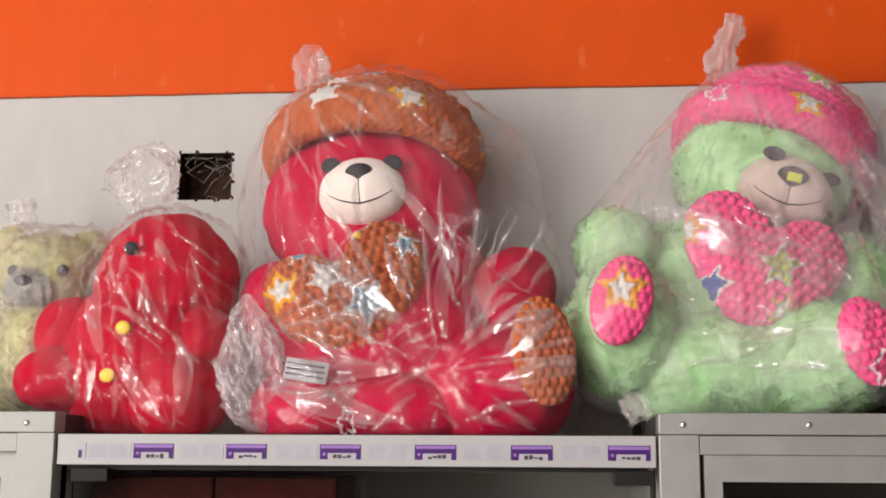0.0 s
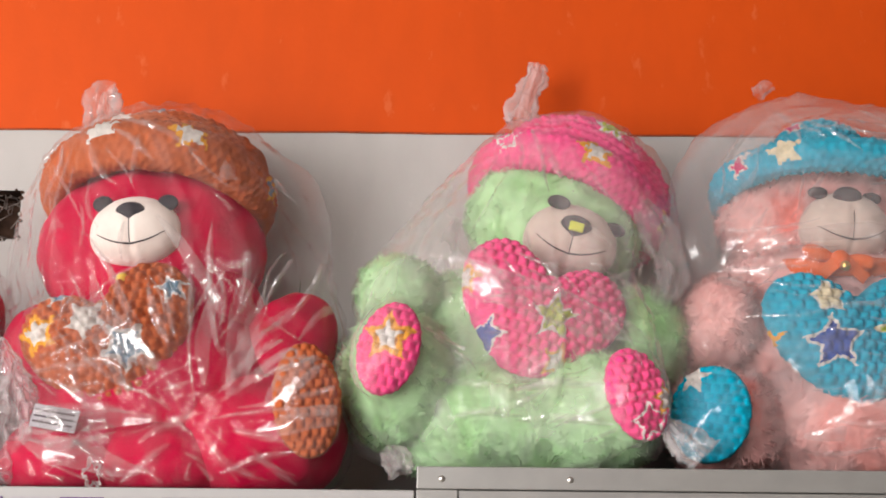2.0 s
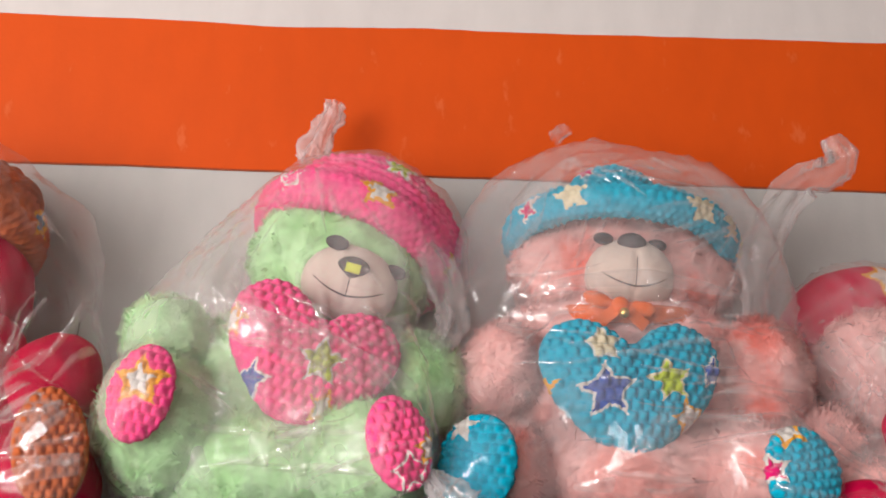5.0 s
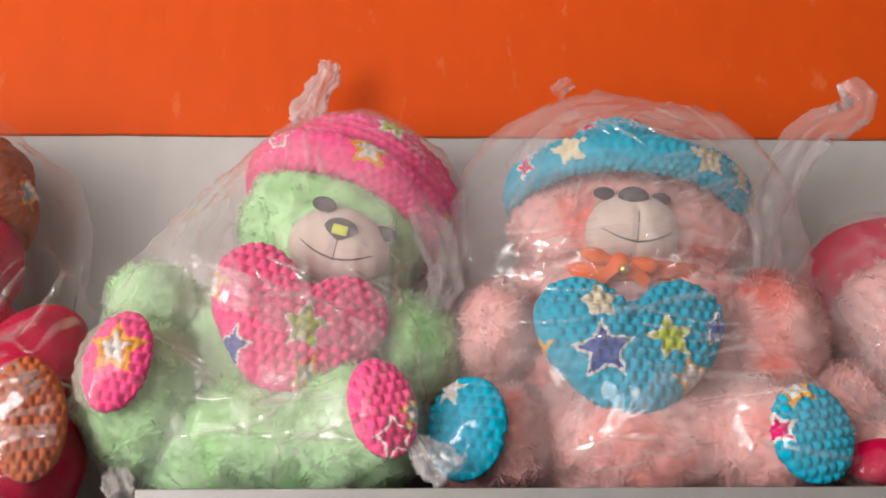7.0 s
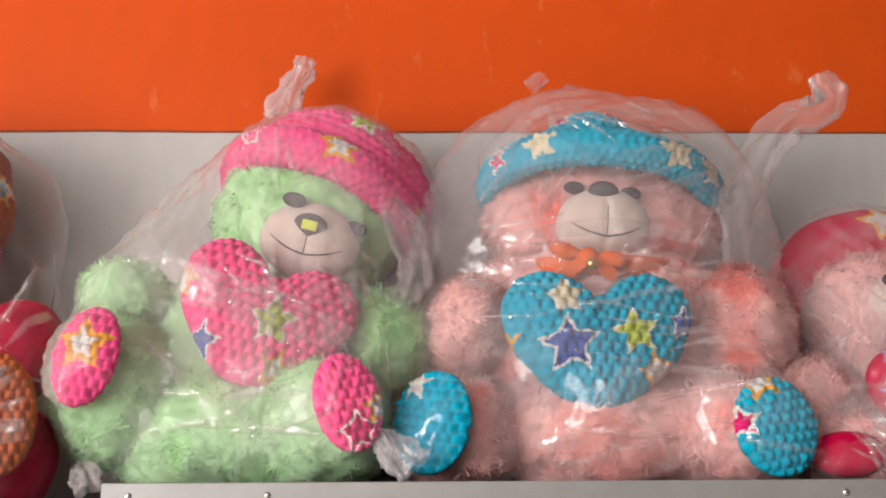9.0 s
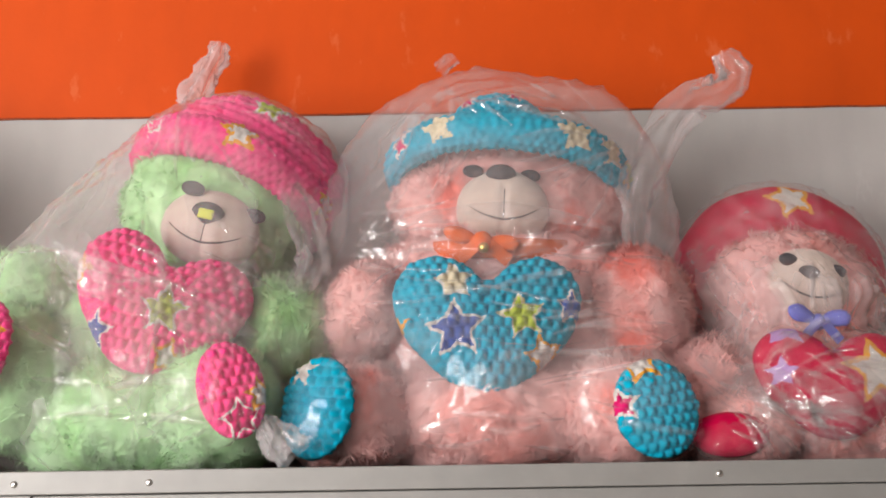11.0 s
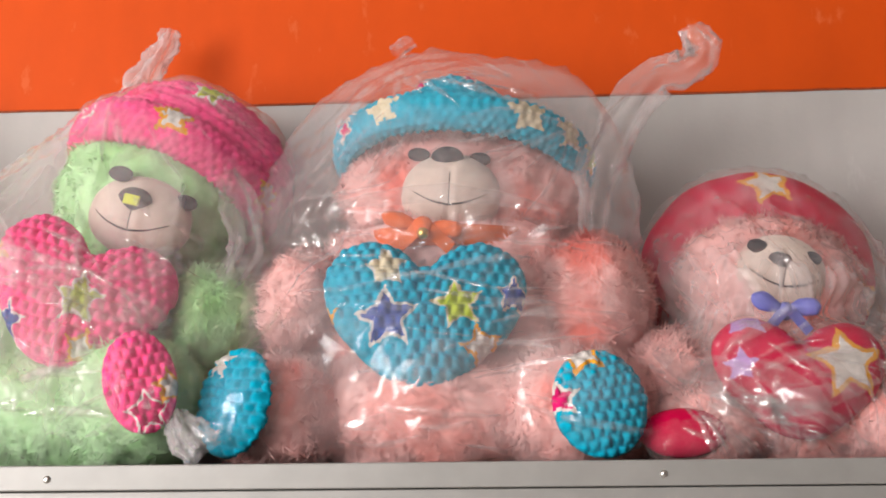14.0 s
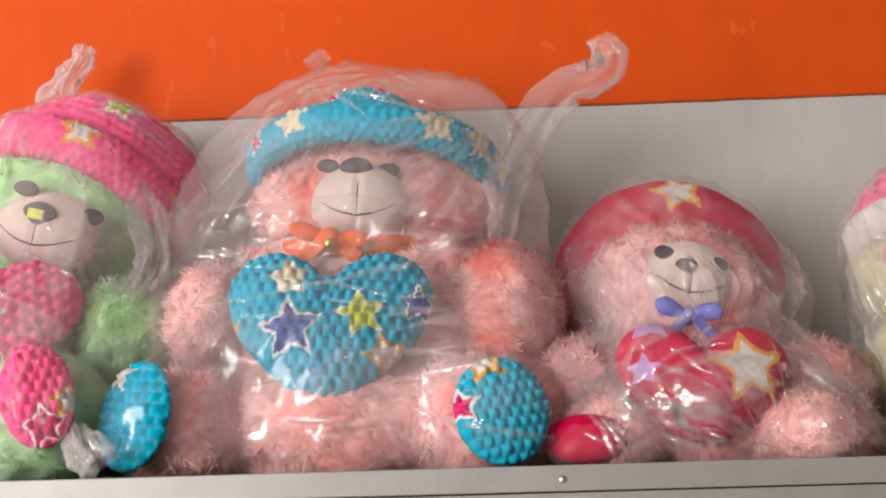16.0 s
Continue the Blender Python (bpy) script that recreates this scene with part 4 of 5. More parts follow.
part("bell", ball_bm((0.300, -0.278, 1.824), (0.007, 0.007, 0.007), (0, 0, 0), 3), YELLOW_PLASTIC, crim, "yellow bell at the neck")
card = part("care_label", moved(box_bm((-0.024, -0.0006, -0.012), (0.024, 0.0006, 0.012)), Matrix.Translation((0.252, -0.318, 1.668)) @ shade_turn(-10, 9, 0)), PAPER, crim,
            "small white printed label")
for k in range(3):
    part("print_line", moved(box_bm((-0.022, -0.0011, 0.005 - 0.006 * k), (0.02, -0.0006, 0.0072 - 0.006 * k)), Matrix.Translation((0.252, -0.318, 1.668)) @ shade_turn(-10, 9, 0)), DARK_INK, card)

# red toy with yellow buttons, on the showcase
redtoy = thing("plush_toy", (0.03, -0.2, SHELF_M), "plain red plush toy with yellow buttons", "plush toy", TOYS)
velvet_ball("body", (0.034, -0.210, 1.682), (0.104, 0.092, 0.106), RED_PILE, redtoy)
velvet_ball("head", (0.054, -0.200, 1.780), (0.088, 0.076, 0.090), RED_PILE, redtoy)
velvet_ball("arm", (-0.052, -0.215, 1.716), (0.050, 0.046, 0.046), RED_PILE, redtoy, (0, 30, 0))
velvet_ball("arm", (0.106, -0.232, 1.704), (0.046, 0.046, 0.050), RED_PILE, redtoy, (0, -20, 0))
velvet_ball("foot", (-0.052, -0.245, 1.662), (0.056, 0.052, 0.040), RED_PILE, redtoy)
velvet_ball("foot", (0.094, -0.262, 1.640), (0.056, 0.056, 0.056), RED_PILE, redtoy)
for at, s in (((0.033, -0.276, 1.814), 0.0085),):
    part("eye", ball_bm(at, (s, 0.004, s), (0, 0, 0), 3), BLACK_FELT, redtoy, "black round eye")
for at in ((0.037, -0.300, 1.718), (0.023, -0.304, 1.664)):
    part("button", ball_bm(at, (0.0088, 0.004, 0.008), (0, 0, 0), 3), YELLOW_PLASTIC, redtoy, "round yellow button")

# lime toy with a pale muzzle, on the pale cabinet
lime = thing("plush_toy", (-0.13, -0.15, 1.6216), "small lime and cream plush toy", "plush toy", TOYS)
fur_ball("body", (-0.135, -0.150, 1.697), (0.080, 0.075, 0.070), LIME_FUR, lime, 5000, 0.011, seed=51)
fur_ball("head", (-0.118, -0.145, 1.800), (0.070, 0.060, 0.054), LIME_FUR, lime, 5000, 0.011, seed=52)
fur_ball("ear", (-0.175, -0.135, 1.842), (0.022, 0.015, 0.024), LIME_FUR, lime, 1500, 0.010, seed=53)
fur_ball("ear", (-0.070, -0.135, 1.838), (0.022, 0.015, 0.022), LIME_FUR, lime, 1500, 0.010, seed=54)
fur_ball("muzzle", (-0.122, -0.192, 1.780), (0.030, 0.024, 0.025), CREAM_FUR, lime, 2500, 0.007, seed=55)
fur_ball("chest", (-0.118, -0.196, 1.702), (0.045, 0.035, 0.055), LIME_FUR, lime, 3000, 0.010, seed=56)
part("nose", ball_bm((-0.122, -0.217, 1.786), (0.011, 0.005, 0.007), (0, 0, 0), 3), BLACK_FELT, lime)
for x in (-0.141, -0.078):
    part("eye", ball_bm((x, -0.203, 1.800), (0.0075, 0.004, 0.0075), (0, 0, 0), 3), BLACK_FELT, lime)

# cream and lime toy with a pink hat, beside the rose bear
pale = thing("plush_toy", (1.738, -0.15, SHELF_R), "pale lime plush toy with pink hat and white band", "plush toy", TOYS)
fur_ball("body", (1.733, -0.150, 1.710), (0.085, 0.080, 0.085), LIME_FUR, pale, 6000, 0.012, seed=61)
fur_ball("head", (1.733, -0.140, 1.826), (0.078, 0.070, 0.066), LIME_FUR, pale, 6000, 0.012, seed=62)
hat = part("hat", crown_bm((1.740, -0.125, 1.900), (0.068, 0.066, 0.044), (-8, 0, 0), level=5), [PINK, WHITE_KNIT], pale, "pink knitted hat")
part("brim", ring_bm((1.736, -0.135, 1.872), 0.072, 0.066, 0.018, 0.012, (-12, 0, 0), n=120, m=16), WHITE_KNIT, hat, "white band")
part("pompom", ball_bm((1.680, -0.190, 1.838), (0.013, 0.012, 0.016), (0, 0, 0), 3, 0.1), RED_SATIN, pale, "small red pompom")
fur_ball("muzzle", (1.736, -0.200, 1.812), (0.032, 0.022, 0.026), CREAM_FUR, pale, 1800, 0.006, seed=63)
fur_ball("foot", (1.690, -0.235, 1.668), (0.045, 0.055, 0.042), LIME_FUR, pale, 3000, 0.012, seed=64)

# ---- clear bags ----
from mathutils.bvhtree import BVHTree

BAGS = "clear bags round the toys"
ico = bmesh.new()
bmesh.ops.create_icosphere(ico, subdivisions=6, radius=1.0)
ICO = np.array([v.co[:] for v in ico.verts])
ICO = ICO + np.array([0.0, -0.4, 0.0])
ICO /= np.linalg.norm(ICO, axis=1)[:, None]
ICO_FACES = [[v.index for v in f.verts] for f in ico.faces]
ICO_EDGES = np.array([[v.index for v in e.verts] for e in ico.edges])
ico.free()
DEGREE = np.bincount(ICO_EDGES.ravel(), minlength=len(ICO))


def spread(values, times):
    """Evens values out over neighbouring points of the ball."""
    a, b = ICO_EDGES[:, 0], ICO_EDGES[:, 1]
    for _ in range(times):
        total = np.bincount(a, values[b], len(ICO)) + np.bincount(b, values[a], len(ICO))
        values = 0.5 * values + 0.5 * total / DEGREE
    return values


def ridge(v, sharp):
    return max(0.0, 1 - abs(v) * 3.2) ** sharp


def film_mesh(toy, centre, knot, corners, shelf, seed, slack, crease, fan_at, milk):
    """The film of a bag: drawn over the toy and up to its knot like a tent, sucked in by turns, and creased."""
    tree_v, tree_f, hull = [], [], bmesh.new()
    for o in toy.children_recursive:
        me = o.data
        step = me.attributes.get("tip")
        count = len(me.vertices)
        if step:
            tips = np.zeros(count, dtype=np.float32)
            step.data.foreach_get("value", tips)
            count = int(np.argmin(np.abs(tips - 0.3) < 1e-4)) or count
        co = [v.co.copy() for v in me.vertices[:count]]
        base = len(tree_v)
        tree_v += co
        for f in me.polygons:
            if max(f.vertices) < count:
                tree_f.append([base + i for i in f.vertices])
        for p in co[::5]:
            hull.verts.new(p)
    for c in corners:
        hull.verts.new(c)
    for k in range(8):
        hull.verts.new(Vector(knot) + Vector((0.016 * math.cos(k * 0.785), 0.012 * math.sin(k * 0.785), 0)))
    bmesh.ops.convex_hull(hull, input=hull.verts[:])
    bmesh.ops.delete(hull, geom=[v for v in hull.verts if not v.link_faces], context="VERTS")
    outer, inner = BVHTree.FromBMesh(hull), BVHTree.FromPolygons(tree_v, tree_f)
    hull.free()
    c = Vector(centre)
    far, near = np.zeros(len(ICO)), np.zeros(len(ICO))
    for i, d in enumerate(ICO):
        d = Vector(d)
        hit = outer.ray_cast(c, d)
        far[i] = hit[3] if hit[3] else 0.1
        back = inner.ray_cast(c + d * (far[i] + 0.02), -d)
        near[i] = far[i] + 0.02 - back[3] if back[3] else 0.02
    near = np.minimum(near, far)
    pull = np.array([0.5 + 0.9 * noise.noise(Vector(d) * 2.6 + Vector((seed, 0, 0))) for d in ICO])
    top = np.clip((ICO[:, 2] - 0.05) / 0.45, 0, 1)
    pull = np.clip(slack + 0.5 * (pull - 0.5) + 0.6 * top, 0.12, 1.0)
    r = near + (far - near) * pull
    r = spread(r, 8)
    r = np.maximum(r, near + 0.005)
    r = spread(r, 2)
    loose = np.clip((r - near) / 0.03, 0, 1)
    axis = (c - Vector(knot)).normalized()
    side = axis.orthogonal().normalized()
    other = axis.cross(side)
    p = np.array(c) + ICO * r[:, None]
    gather = np.zeros(len(ICO))
    tilt = Euler((0.5 + seed, 0.9 * seed, 0.3)).to_matrix()
    for i in range(len(ICO)):
        v = Vector(p[i]) - Vector(knot)
        d = v.length
        x, y = v.dot(side), v.dot(other)
        a = math.atan2(y, x)
        fan = ridge(noise.noise(Vector((math.cos(a) * 3.4 + seed, math.sin(a) * 3.4, d * 2.6))), 3)
        fan2 = ridge(noise.noise(Vector((math.cos(a) * 7 + seed, math.sin(a) * 7, d * 5.0 + 3))), 3)
        q = tilt @ Vector(p[i])
        cross = ridge(noise.noise(Vector((q.x * 26, q.y * 7, q.z * 7 + seed))), 4)
        cross2 = ridge(noise.noise(Vector((q.x * 9, q.y * 9 + seed, q.z * 34))), 4)
        grow = min(1.0, d / 0.12)
        if fan_at:
            w = Vector(p[i]) - Vector(fan_at)
            a = math.atan2(w.z, w.x)
            near_fan = math.exp(-w.length / 0.16)
            fan = max(fan * (1 - near_fan), 1.1 * near_fan * min(1, w.length / 0.03) * ridge(noise.noise(Vector((math.cos(a) * 6.5, math.sin(a) * 6.5, w.length * 3 + seed))), 2))
        r[i] += crease * (0.006 * fan * grow + 0.0035 * fan2 + 0.0045 * cross * grow + 0.0035 * cross2 * grow)
        gather[i] = 0.2 * math.exp(-d / 0.04) + milk * loose[i] + 0.04 * (fan + 0.6 * fan2 + 0.6 * cross) * crease
    p = np.array(c) + ICO * r[:, None]
    p[:, 1] = np.minimum(p[:, 1], -0.0045)
    p[:, 2] = np.maximum(p[:, 2], shelf + 0.001)
    me = bpy.data.meshes.new("film")
    me.from_pydata(p.tolist(), [], ICO_FACES)
    me.attributes.new("gather", "FLOAT", "POINT").data.foreach_set("value", gather.astype(np.float32))
    me.polygons.foreach_set("use_smooth", np.ones(len(me.polygons), dtype=bool))
    me.update()
    return me


def plume_mesh(points, radii, seed, pleats=5, dense=0.25, n=64, steps=46):
    """The gathered neck of a bag above its knot: a pleated, flattened tube of film through the points."""
    pts, out, faces, gather = [Vector(p) for p in points], [], [], []
    for j in range(steps):
        t = j / (steps - 1) * (len(pts) - 1)
        i = min(int(t), len(pts) - 2)
        u = t - i
        before, after = pts[max(i - 1, 0)], pts[min(i + 2, len(pts) - 1)]
        p = 0.5 * (2 * pts[i] + (pts[i + 1] - before) * u + (2 * before - 5 * pts[i] + 4 * pts[i + 1] - after) * u * u
                   + (3 * pts[i] - before - 3 * pts[i + 1] + after) * u ** 3)
        way = (pts[i + 1] - pts[i]).normalized()
        x = way.cross(Vector((0, 1, 0))).normalized()
        y = way.cross(x)
        r = radii[i] + (radii[i + 1] - radii[i]) * u
        for k in range(n):
            a = 2 * math.pi * k / n
            round_a = Vector((math.cos(a), math.sin(a), 0))
            fold = 1 + 0.22 * math.sin(pleats * a + 1.5 * noise.noise(Vector((t * 2, seed, 0)))) + 0.55 * noise.noise(round_a * 2.2 + Vector((0, 0, t * 1.1 + seed)))
            fold += 0.35 * ridge(noise.noise(round_a * 3.6 + Vector((0, 0, t * 1.4 + seed))), 2) + 0.12 * noise.noise(round_a * 5 + Vector((0, 0, t * 5 + seed)))
            out.append(p + (x * math.cos(a) + y * math.sin(a) * 0.6) * r * fold)
            gather.append(dense * (0.7 + 0.5 * math.sin(pleats * a)))
    for j in range(steps - 1):
        for k in range(n):
            faces.append((j * n + k, j * n + (k + 1) % n, (j + 1) * n + (k + 1) % n, (j + 1) * n + k))
    me = bpy.data.meshes.new("gathered_neck")
    me.from_pydata([v[:] for v in out], [], faces)
    me.attributes.new("gather", "FLOAT", "POINT").data.foreach_set("value", np.array(gather, dtype=np.float32))
    me.polygons.foreach_set("use_smooth", np.ones(len(me.polygons), dtype=bool))
    me.update()
    return me


def crease_mesh(film, specs, seed, shelf):
    """Sharp folds standing on the film: thin tent-shaped welts that taper off at both ends. specs: (x, z, reach, first
    angle, last angle, how many, longest), folds that run out of a spot, (x, z, angle, length, width, height), one broad flap, or (x0, x1, z0, z1, angle, spread, how many, longest)."""
    rng = random.Random(seed)
    tree = BVHTree.FromPolygons([v.co for v in film.vertices], [list(f.vertices) for f in film.polygons])
    verts, faces, gather = [], [], []

    def fold(x, z, angle, long, wide, tall, veil=(0.02, 0.05, 0.15, 0.07, 0.02)):
        steps = max(6, int(long / 0.004))
        bend = rng.uniform(-0.7, 0.7)
        first, rows = len(verts), 0
        bent = angle
        for i in range(steps + 1):
            t = i / steps
            bent = angle + bend * (t - 0.5) + 0.25 * noise.noise(Vector((x * 30, z * 30, seed)))
            x, z = x + math.cos(bent) * long / steps, z + math.sin(bent) * long / steps
            across = (-math.sin(bent), math.cos(bent))
            w = wide * math.sin(math.pi * min(0.97, t + 0.03)) ** 0.6
            row = []
            for q, h in ((-1, 0.0), (-0.4, 0.55), (0.05, 1.0), (0.35, 0.4), (1, 0.0)):
                px, pz = x + across[0] * w * q, z + across[1] * w * q
                hit = tree.ray_cast(Vector((px, -1.2, pz)), Vector((0, 1, 0)))
                if hit[0] is None or pz < shelf + 0.004 or hit[1].y > -0.2:
                    break
                row.append((px, hit[0].y - 0.0006 - tall * h * math.sin(math.pi * t) ** 0.5, pz))
            if len(row) < 5:
                break
            verts.extend(row)
            gather.extend(veil)
            if rows:
                b = first + 5 * rows
                for k in range(4):
                    faces.append((b - 5 + k, b - 4 + k, b + k + 1, b + k))
            rows += 1
    for spec in specs:
        if len(spec) == 6:
            fold(spec[0], spec[1], radians(spec[2]), *spec[3:], (0.12, 0.04, 0.07, 0.03, 0.13))
        elif len(spec) == 7:
            cx, cz, reach, a0, a1, count, longest = spec
            for k in range(count):
                a = radians(a0 + (a1 - a0) * (k + rng.uniform(0.1, 0.9)) / count)
                d = rng.uniform(0.1, 1.0) * reach
                fold(cx + math.cos(a) * d, cz + math.sin(a) * d, a + rng.uniform(-0.15, 0.15), rng.uniform(0.3, 1.0) * longest, rng.uniform(0.0012, 0.0058), rng.uniform(0.0008, 0.0045))
        else:
            x0, x1, z0, z1, angle, wander, count, longest = spec
            for k in range(count):
                a = radians(angle + rng.uniform(-wander, wander))
                fold(rng.uniform(x0, x1), rng.uniform(z0, z1), a, rng.uniform(0.25, 1.0) * longest, rng.uniform(0.001, 0.0048), rng.uniform(0.0006, 0.0036))
    me = bpy.data.meshes.new("creases")
    me.from_pydata(verts, [], faces)
    me.attributes.new("gather", "FLOAT", "POINT").data.foreach_set("value", np.array(gather, dtype=np.float32))
    me.polygons.foreach_set("use_smooth", np.ones(len(me.polygons), dtype=bool))
    me.update()
    return me


def bag(toy, label, centre, knot, corners, shelf, seed, plumes=(), slack=0.6, crease=1.0, material=None, fan_at=None, folds=(), milk=0.16):
    b = thing("plastic_bag", (centre[0], centre[1], shelf), label, "plastic bag", BAGS)
    film = part("film", film_mesh(toy, centre, knot, corners, shelf, seed, slack, crease, fan_at, milk), material or FILM, b, "clear creased polythene film")
    if folds:
        part("creases", crease_mesh(film.data, folds, seed, shelf), FILM_CREASE, film, "sharp whitish creases in the film")["kind"] = "stuff"
    for points, radii, dense in plumes:
        part("gathered_neck", plume_mesh(points, radii, seed, dense=dense), FILM_MILKY, b, "twisted gathered end of the film")
    return b


bag(green, "clear polythene bag tied above the mint green bear", (0.735, -0.16, 1.80), (0.752, -0.08, 2.085), ((0.925, -0.12, 1.90), (0.56, -0.2, 1.63), (0.89, -0.3, 1.63)), SHELF_R, 1.3,
    ((((0.750, -0.085, 2.072), (0.754, -0.078, 2.092), (0.764, -0.068, 2.122), (0.773, -0.060, 2.150), (0.777, -0.058, 2.168)), (0.019, 0.016, 0.013, 0.013, 0.008), 0.14),
     (((0.885, -0.330, 1.668), (0.897, -0.345, 1.650), (0.915, -0.350, 1.632)), (0.008, 0.012, 0.018), 0.2),
     (((0.598, -0.325, 1.640), (0.606, -0.338, 1.630), (0.612, -0.345, 1.615)), (0.006, 0.010, 0.012), 0.2),
     (((0.880, -0.185, 1.955), (0.902, -0.200, 1.905), (0.914, -0.215, 1.850), (0.900, -0.232, 1.800)), (0.006, 0.014, 0.016, 0.008), 0.07)),
    folds=((0.655, 1.845, -24, 0.24, 0.022, 0.002), (0.66, 1.90, -48, 0.13, 0.012, 0.002), (0.80, 1.80, 18, 0.12, 0.016, 0.002), (0.60, 1.665, 4, 0.2, 0.012, 0.001), (0.752, 2.07, 0.12, 195, 345, 14, 0.12), (0.58, 0.76, 1.74, 1.86, -25, 25, 16, 0.10), (0.70, 0.86, 1.76, 1.90, -50, 30, 12, 0.09), (0.58, 0.86, 1.64, 1.72, 5, 20, 10, 0.12)))
# its first broad flap is milky to stand in for the neck's white highlight
bag(coral, "clear polythene bag with a twisted end round the coral bear", (1.13, -0.16, 1.82), (1.30, -0.16, 2.0),
    ((1.072, -0.09, 2.122), (1.113, -0.10, 2.118), (0.925, -0.12, 1.985), (0.962, -0.11, 2.055), (1.275, -0.12, 2.085), (1.315, -0.15, 1.985), (1.31, -0.16, 1.88), (1.335, -0.2, 1.83)), SHELF_R, 2.1,
    ((((1.276, -0.190, 1.850), (1.282, -0.185, 1.900), (1.290, -0.180, 1.945), (1.319, -0.180, 2.000), (1.352, -0.180, 2.038), (1.384, -0.180, 2.048), (1.404, -0.180, 2.068), (1.391, -0.180, 2.097)),
      (0.006, 0.014, 0.020, 0.018, 0.014, 0.015, 0.016, 0.009), 0.08),
     (((1.060, -0.095, 2.112), (1.066, -0.09, 2.120), (1.080, -0.088, 2.131)), (0.006, 0.008, 0.006), 0.12)), slack=0.65, milk=0.12, material=FILM_TAUT,
    folds=((1.00, 1.872, -2, 0.24, 0.010, 0.002), (0.96, 1.84, -12, 0.1, 0.009, 0.002), (1.03, 1.66, 3, 0.2, 0.010, 0.001), (1.28, 1.93, 80, 0.1, 0.014, 0.002), (1.00, 1.99, 50, 0.1, 0.012, 0.002), (0.95, 1.25, 1.64, 1.90, 0, 12, 34, 0.14), (1.27, 1.98, 0.1, 120, 250, 12, 0.12), (1.06, 2.10, 0.08, 200, 330, 9, 0.12), (0.95, 1.05, 1.85, 1.96, 60, 25, 8, 0.08)))
bag(rose, "clear polythene bag drawn over the rose bear", (1.463, -0.16, 1.76), (1.40, -0.06, 1.90), ((1.632, -0.2, 1.73), (1.31, -0.2, 1.73), (1.62, -0.29, 1.64)), SHELF_R, 3.7, (), slack=0.55, crease=1.4, material=FILM_FOLDED, milk=0.27, fan_at=(1.36, -0.30, 1.67),
    folds=((1.325, 1.735, -38, 0.13, 0.018, 0.003), (1.40, 1.71, -42, 0.10, 0.014, 0.003), (1.455, 1.725, -55, 0.09, 0.010, 0.003), (1.54, 1.74, -48, 0.11, 0.014, 0.003), (1.36, 1.67, 5, 0.16, 0.012, 0.002), (1.385, 1.90, -65, 0.16, 0.010, 0.002), (1.35, 1.69, 0.10, -40, 120, 26, 0.12), (1.33, 1.58, 1.64, 1.72, -35, 40, 40, 0.09), (1.32, 1.42, 1.64, 1.73, -50, 25, 22, 0.07), (1.42, 1.58, 1.80, 1.93, -55, 15, 10, 0.11), (1.42, 1.56, 1.66, 1.76, -75, 20, 12, 0.09)))
bag(crim, "clear polythene bag tied above the crimson bear", (0.315, -0.16, 1.78), (0.212, -0.10, 2.062),
    ((0.507, -0.15, 1.90), (0.131, -0.15, 1.93), (0.36, -0.12, 2.075), (0.50, -0.12, 1.98), (0.53, -0.25, 1.61), (0.15, -0.25, 1.61)), SHELF_M, 4.4,
    ((((0.213, -0.10, 2.055), (0.208, -0.094, 2.075), (0.203, -0.088, 2.105), (0.206, -0.08, 2.128)), (0.024, 0.018, 0.016, 0.008), 0.1),
     (((0.300, -0.332, 1.612), (0.302, -0.345, 1.612)), (0.010, 0.012), 0.3)), slack=0.6, crease=1.5, material=FILM_FOLDED, milk=0.02, fan_at=(0.40, -0.30, 1.655),
    folds=((0.245, 1.80, -52, 0.12, 0.011, 0.002), (0.405, 1.70, 82, 0.13, 0.008, 0.002), (0.43, 1.69, 62, 0.12, 0.009, 0.002), (0.33, 1.90, -58, 0.16, 0.007, 0.002), (0.36, 1.67, 185, 0.15, 0.010, 0.002), (0.44, 1.70, 95, 0.12, 0.016, 0.003), (0.47, 1.68, 48, 0.13, 0.018, 0.003), (0.46, 1.655, 12, 0.12, 0.012, 0.003), (0.36, 1.72, 130, 0.14, 0.012, 0.003), (0.20, 1.66, -20, 0.16, 0.014, 0.003), (0.21, 1.90, -80, 0.16, 0.018, 0.003), (0.40, 1.98, -70, 0.2, 0.016, 0.003), (0.395, 1.665, 0.13, 10, 190, 24, 0.16), (0.43, 1.70, 0.10, 15, 110, 20, 0.13), (0.20, 1.72, 0.09, -60, 60, 12, 0.10), (0.16, 0.30, 1.80, 2.02, -75, 20, 12, 0.12), (0.395, 1.665, 0.10, 190, 350, 9, 0.10), (0.20, 0.50, 1.61, 1.70, 5, 50, 24, 0.10), (0.18, 0.45, 1.74, 2.0, -55, 25, 10, 0.12), (0.212, 2.05, 0.08, 210, 340, 10, 0.12)))
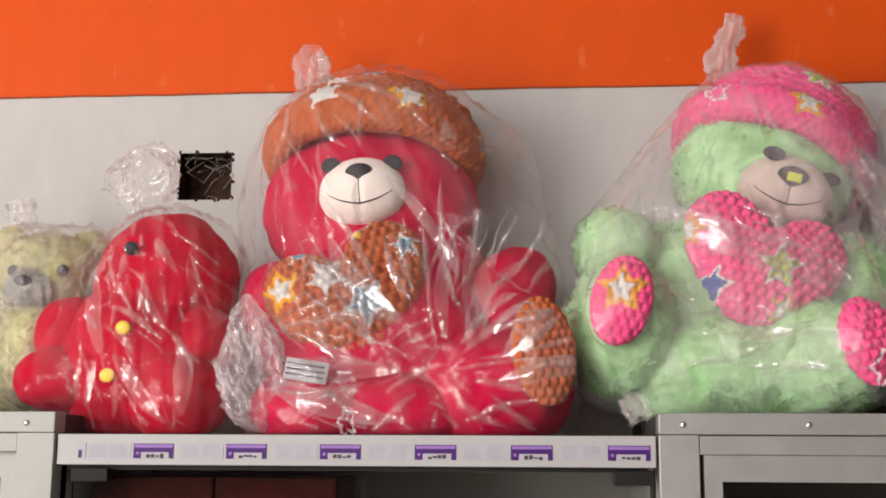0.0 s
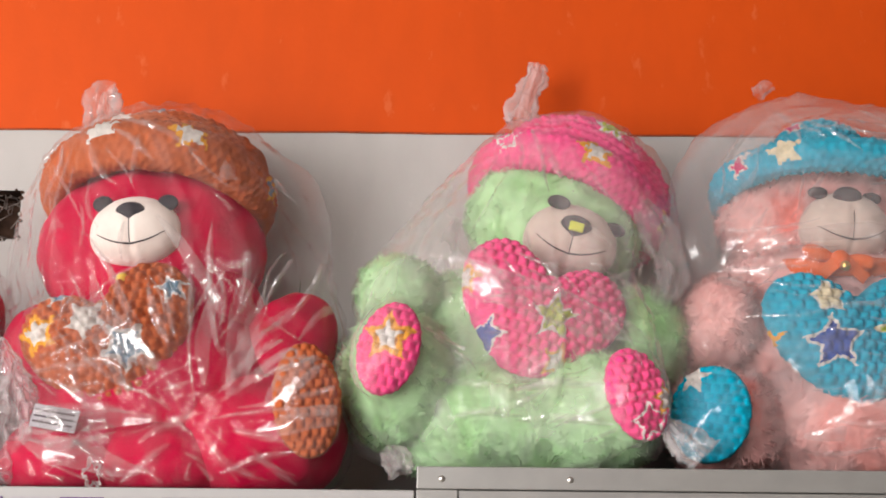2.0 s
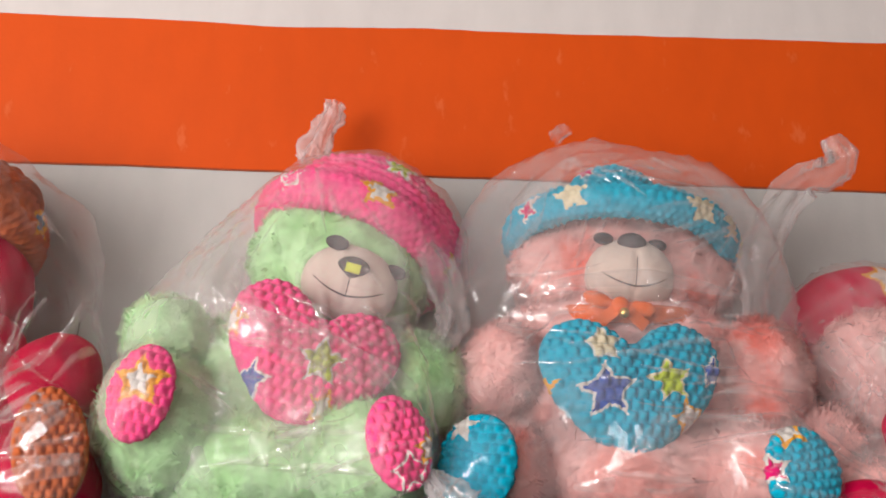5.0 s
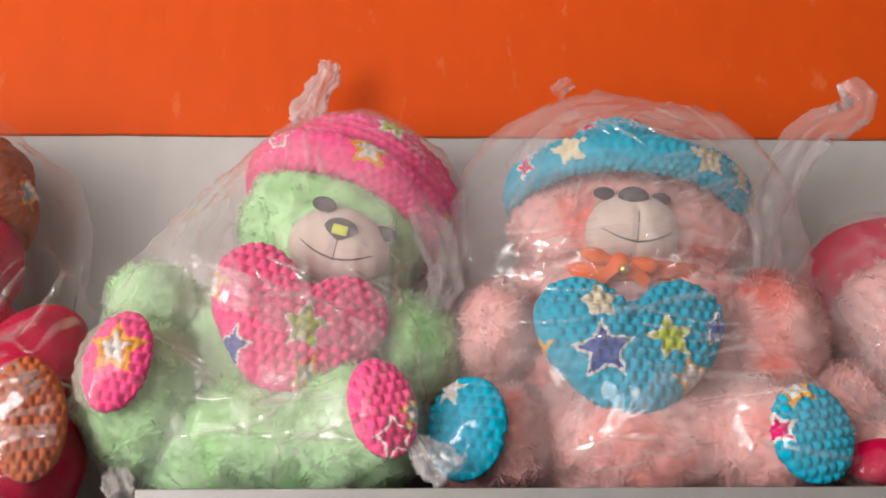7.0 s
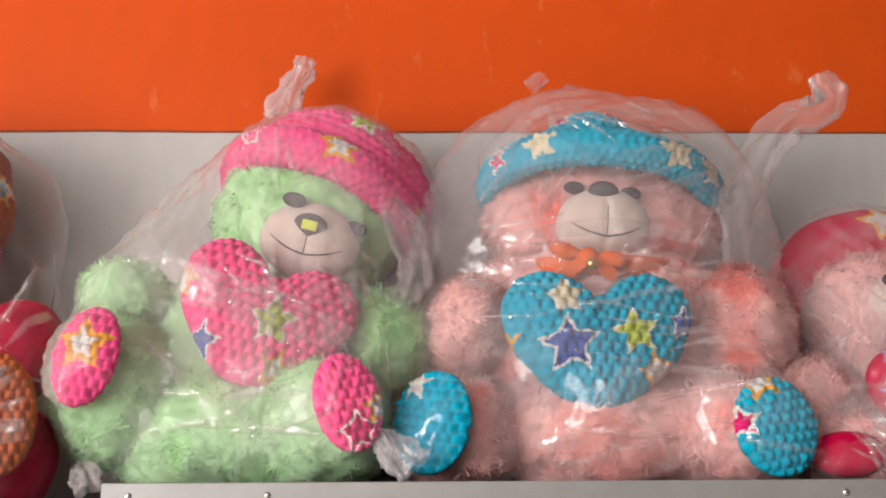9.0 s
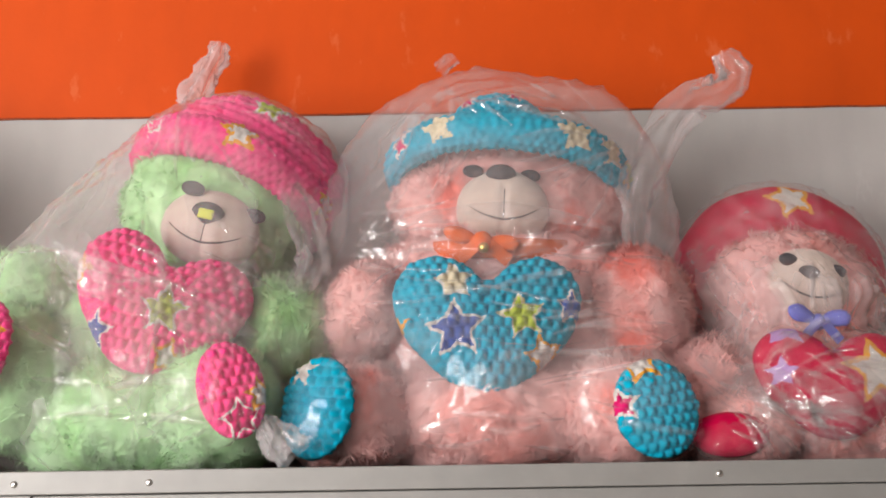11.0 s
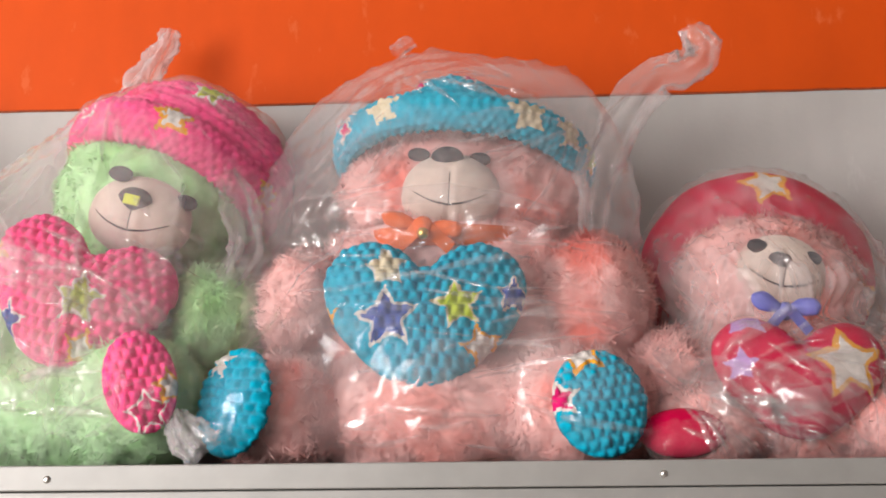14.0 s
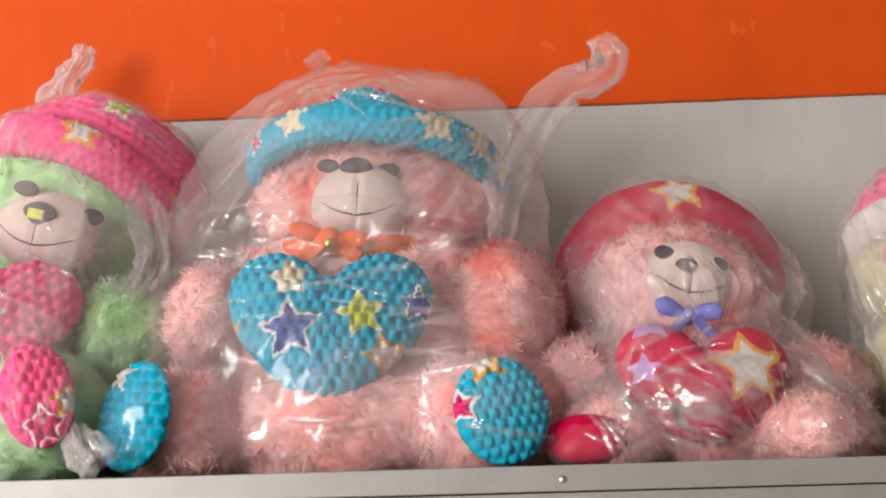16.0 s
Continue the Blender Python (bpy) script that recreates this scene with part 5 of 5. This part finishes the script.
bag(redtoy, "clear polythene bag with a puffed end round the red toy", (0.035, -0.2, 1.73), (0.017, -0.17, 1.885), ((-0.09, -0.2, 1.79), (0.135, -0.2, 1.85), (0.14, -0.26, 1.61)), SHELF_M + 0.0012, 5.2,
    ((((0.018, -0.17, 1.872), (0.012, -0.16, 1.895), (0.004, -0.152, 1.925), (-0.006, -0.146, 1.955), (-0.012, -0.142, 1.968)), (0.020, 0.022, 0.036, 0.032, 0.008), 0.06),), milk=0.02, material=FILM_FOLDED, slack=0.75, crease=1.3,
    folds=((0.017, 1.88, 0.08, 200, 340, 14, 0.10), (-0.04, 0.12, 1.61, 1.82, -65, 35, 40, 0.09), (-0.01, 1.80, -75, 0.12, 0.010, 0.003), (0.06, 1.83, -68, 0.14, 0.012, 0.003), (0.10, 1.70, -80, 0.08, 0.010, 0.003), (0.03, 1.69, -50, 0.10, 0.009, 0.003)))
bag(lime, "clear polythene bag tied above the lime toy", (-0.13, -0.15, 1.74), (-0.175, -0.105, 1.880), ((-0.10, -0.15, 1.865),), 1.6216, 6.6,
    ((((-0.176, -0.105, 1.872), (-0.180, -0.10, 1.890), (-0.184, -0.098, 1.912)), (0.012, 0.014, 0.015), 0.12),), slack=0.75, crease=1.3, folds=((-0.2, -0.06, 1.66, 1.84, -60, 40, 20, 0.07),))
bag(pale, "clear polythene bag round the pale lime toy", (1.733, -0.15, 1.77), (1.718, -0.10, 1.945), ((1.638, -0.18, 1.87), (1.648, -0.22, 1.64)), SHELF_R, 7.9, (), slack=0.75, crease=1.3, milk=0.2, material=FILM_MILKY, folds=((1.64, 1.78, 1.68, 1.88, -70, 40, 20, 0.08),))

# loose crumpled bag between the red toy and the crimson bear
spare = thing("plastic_bag", (0.188, -0.27, SHELF_M), "crumpled empty clear bag leaning between two toys", "plastic bag", BAGS)
bm = bmesh.new()
bmesh.ops.create_icosphere(bm, subdivisions=6, radius=1.0)
layer = bm.verts.layers.float.new("gather")
for v in bm.verts:
    d = v.co.copy()
    w = 0.3 + 0.7 * (1 - (d.z * 0.5 + 0.5)) ** 0.8
    k = 0.9 + 0.28 * ridge(noise.noise(d * 1.7), 1.5) + 0.16 * ridge(noise.noise(d * 4.3 + Vector((3, 1, 2))), 1.5) + 0.12 * ridge(noise.noise(Vector((d.x * 3.5, d.y * 3.5, d.z * 1.5))), 2)
    v.co = Vector((0.186 + 0.052 * d.x * w * k - 0.012 * d.z, -0.285 + 0.040 * d.y * w * k, 1.680 + 0.079 * d.z))
    v[layer] = 0.1 + 0.28 * ridge(noise.noise(d * 2.5), 2)
for f in bm.faces:
    f.smooth = True
part("film", bm, FILM_MILKY, spare, "milky crumpled film")
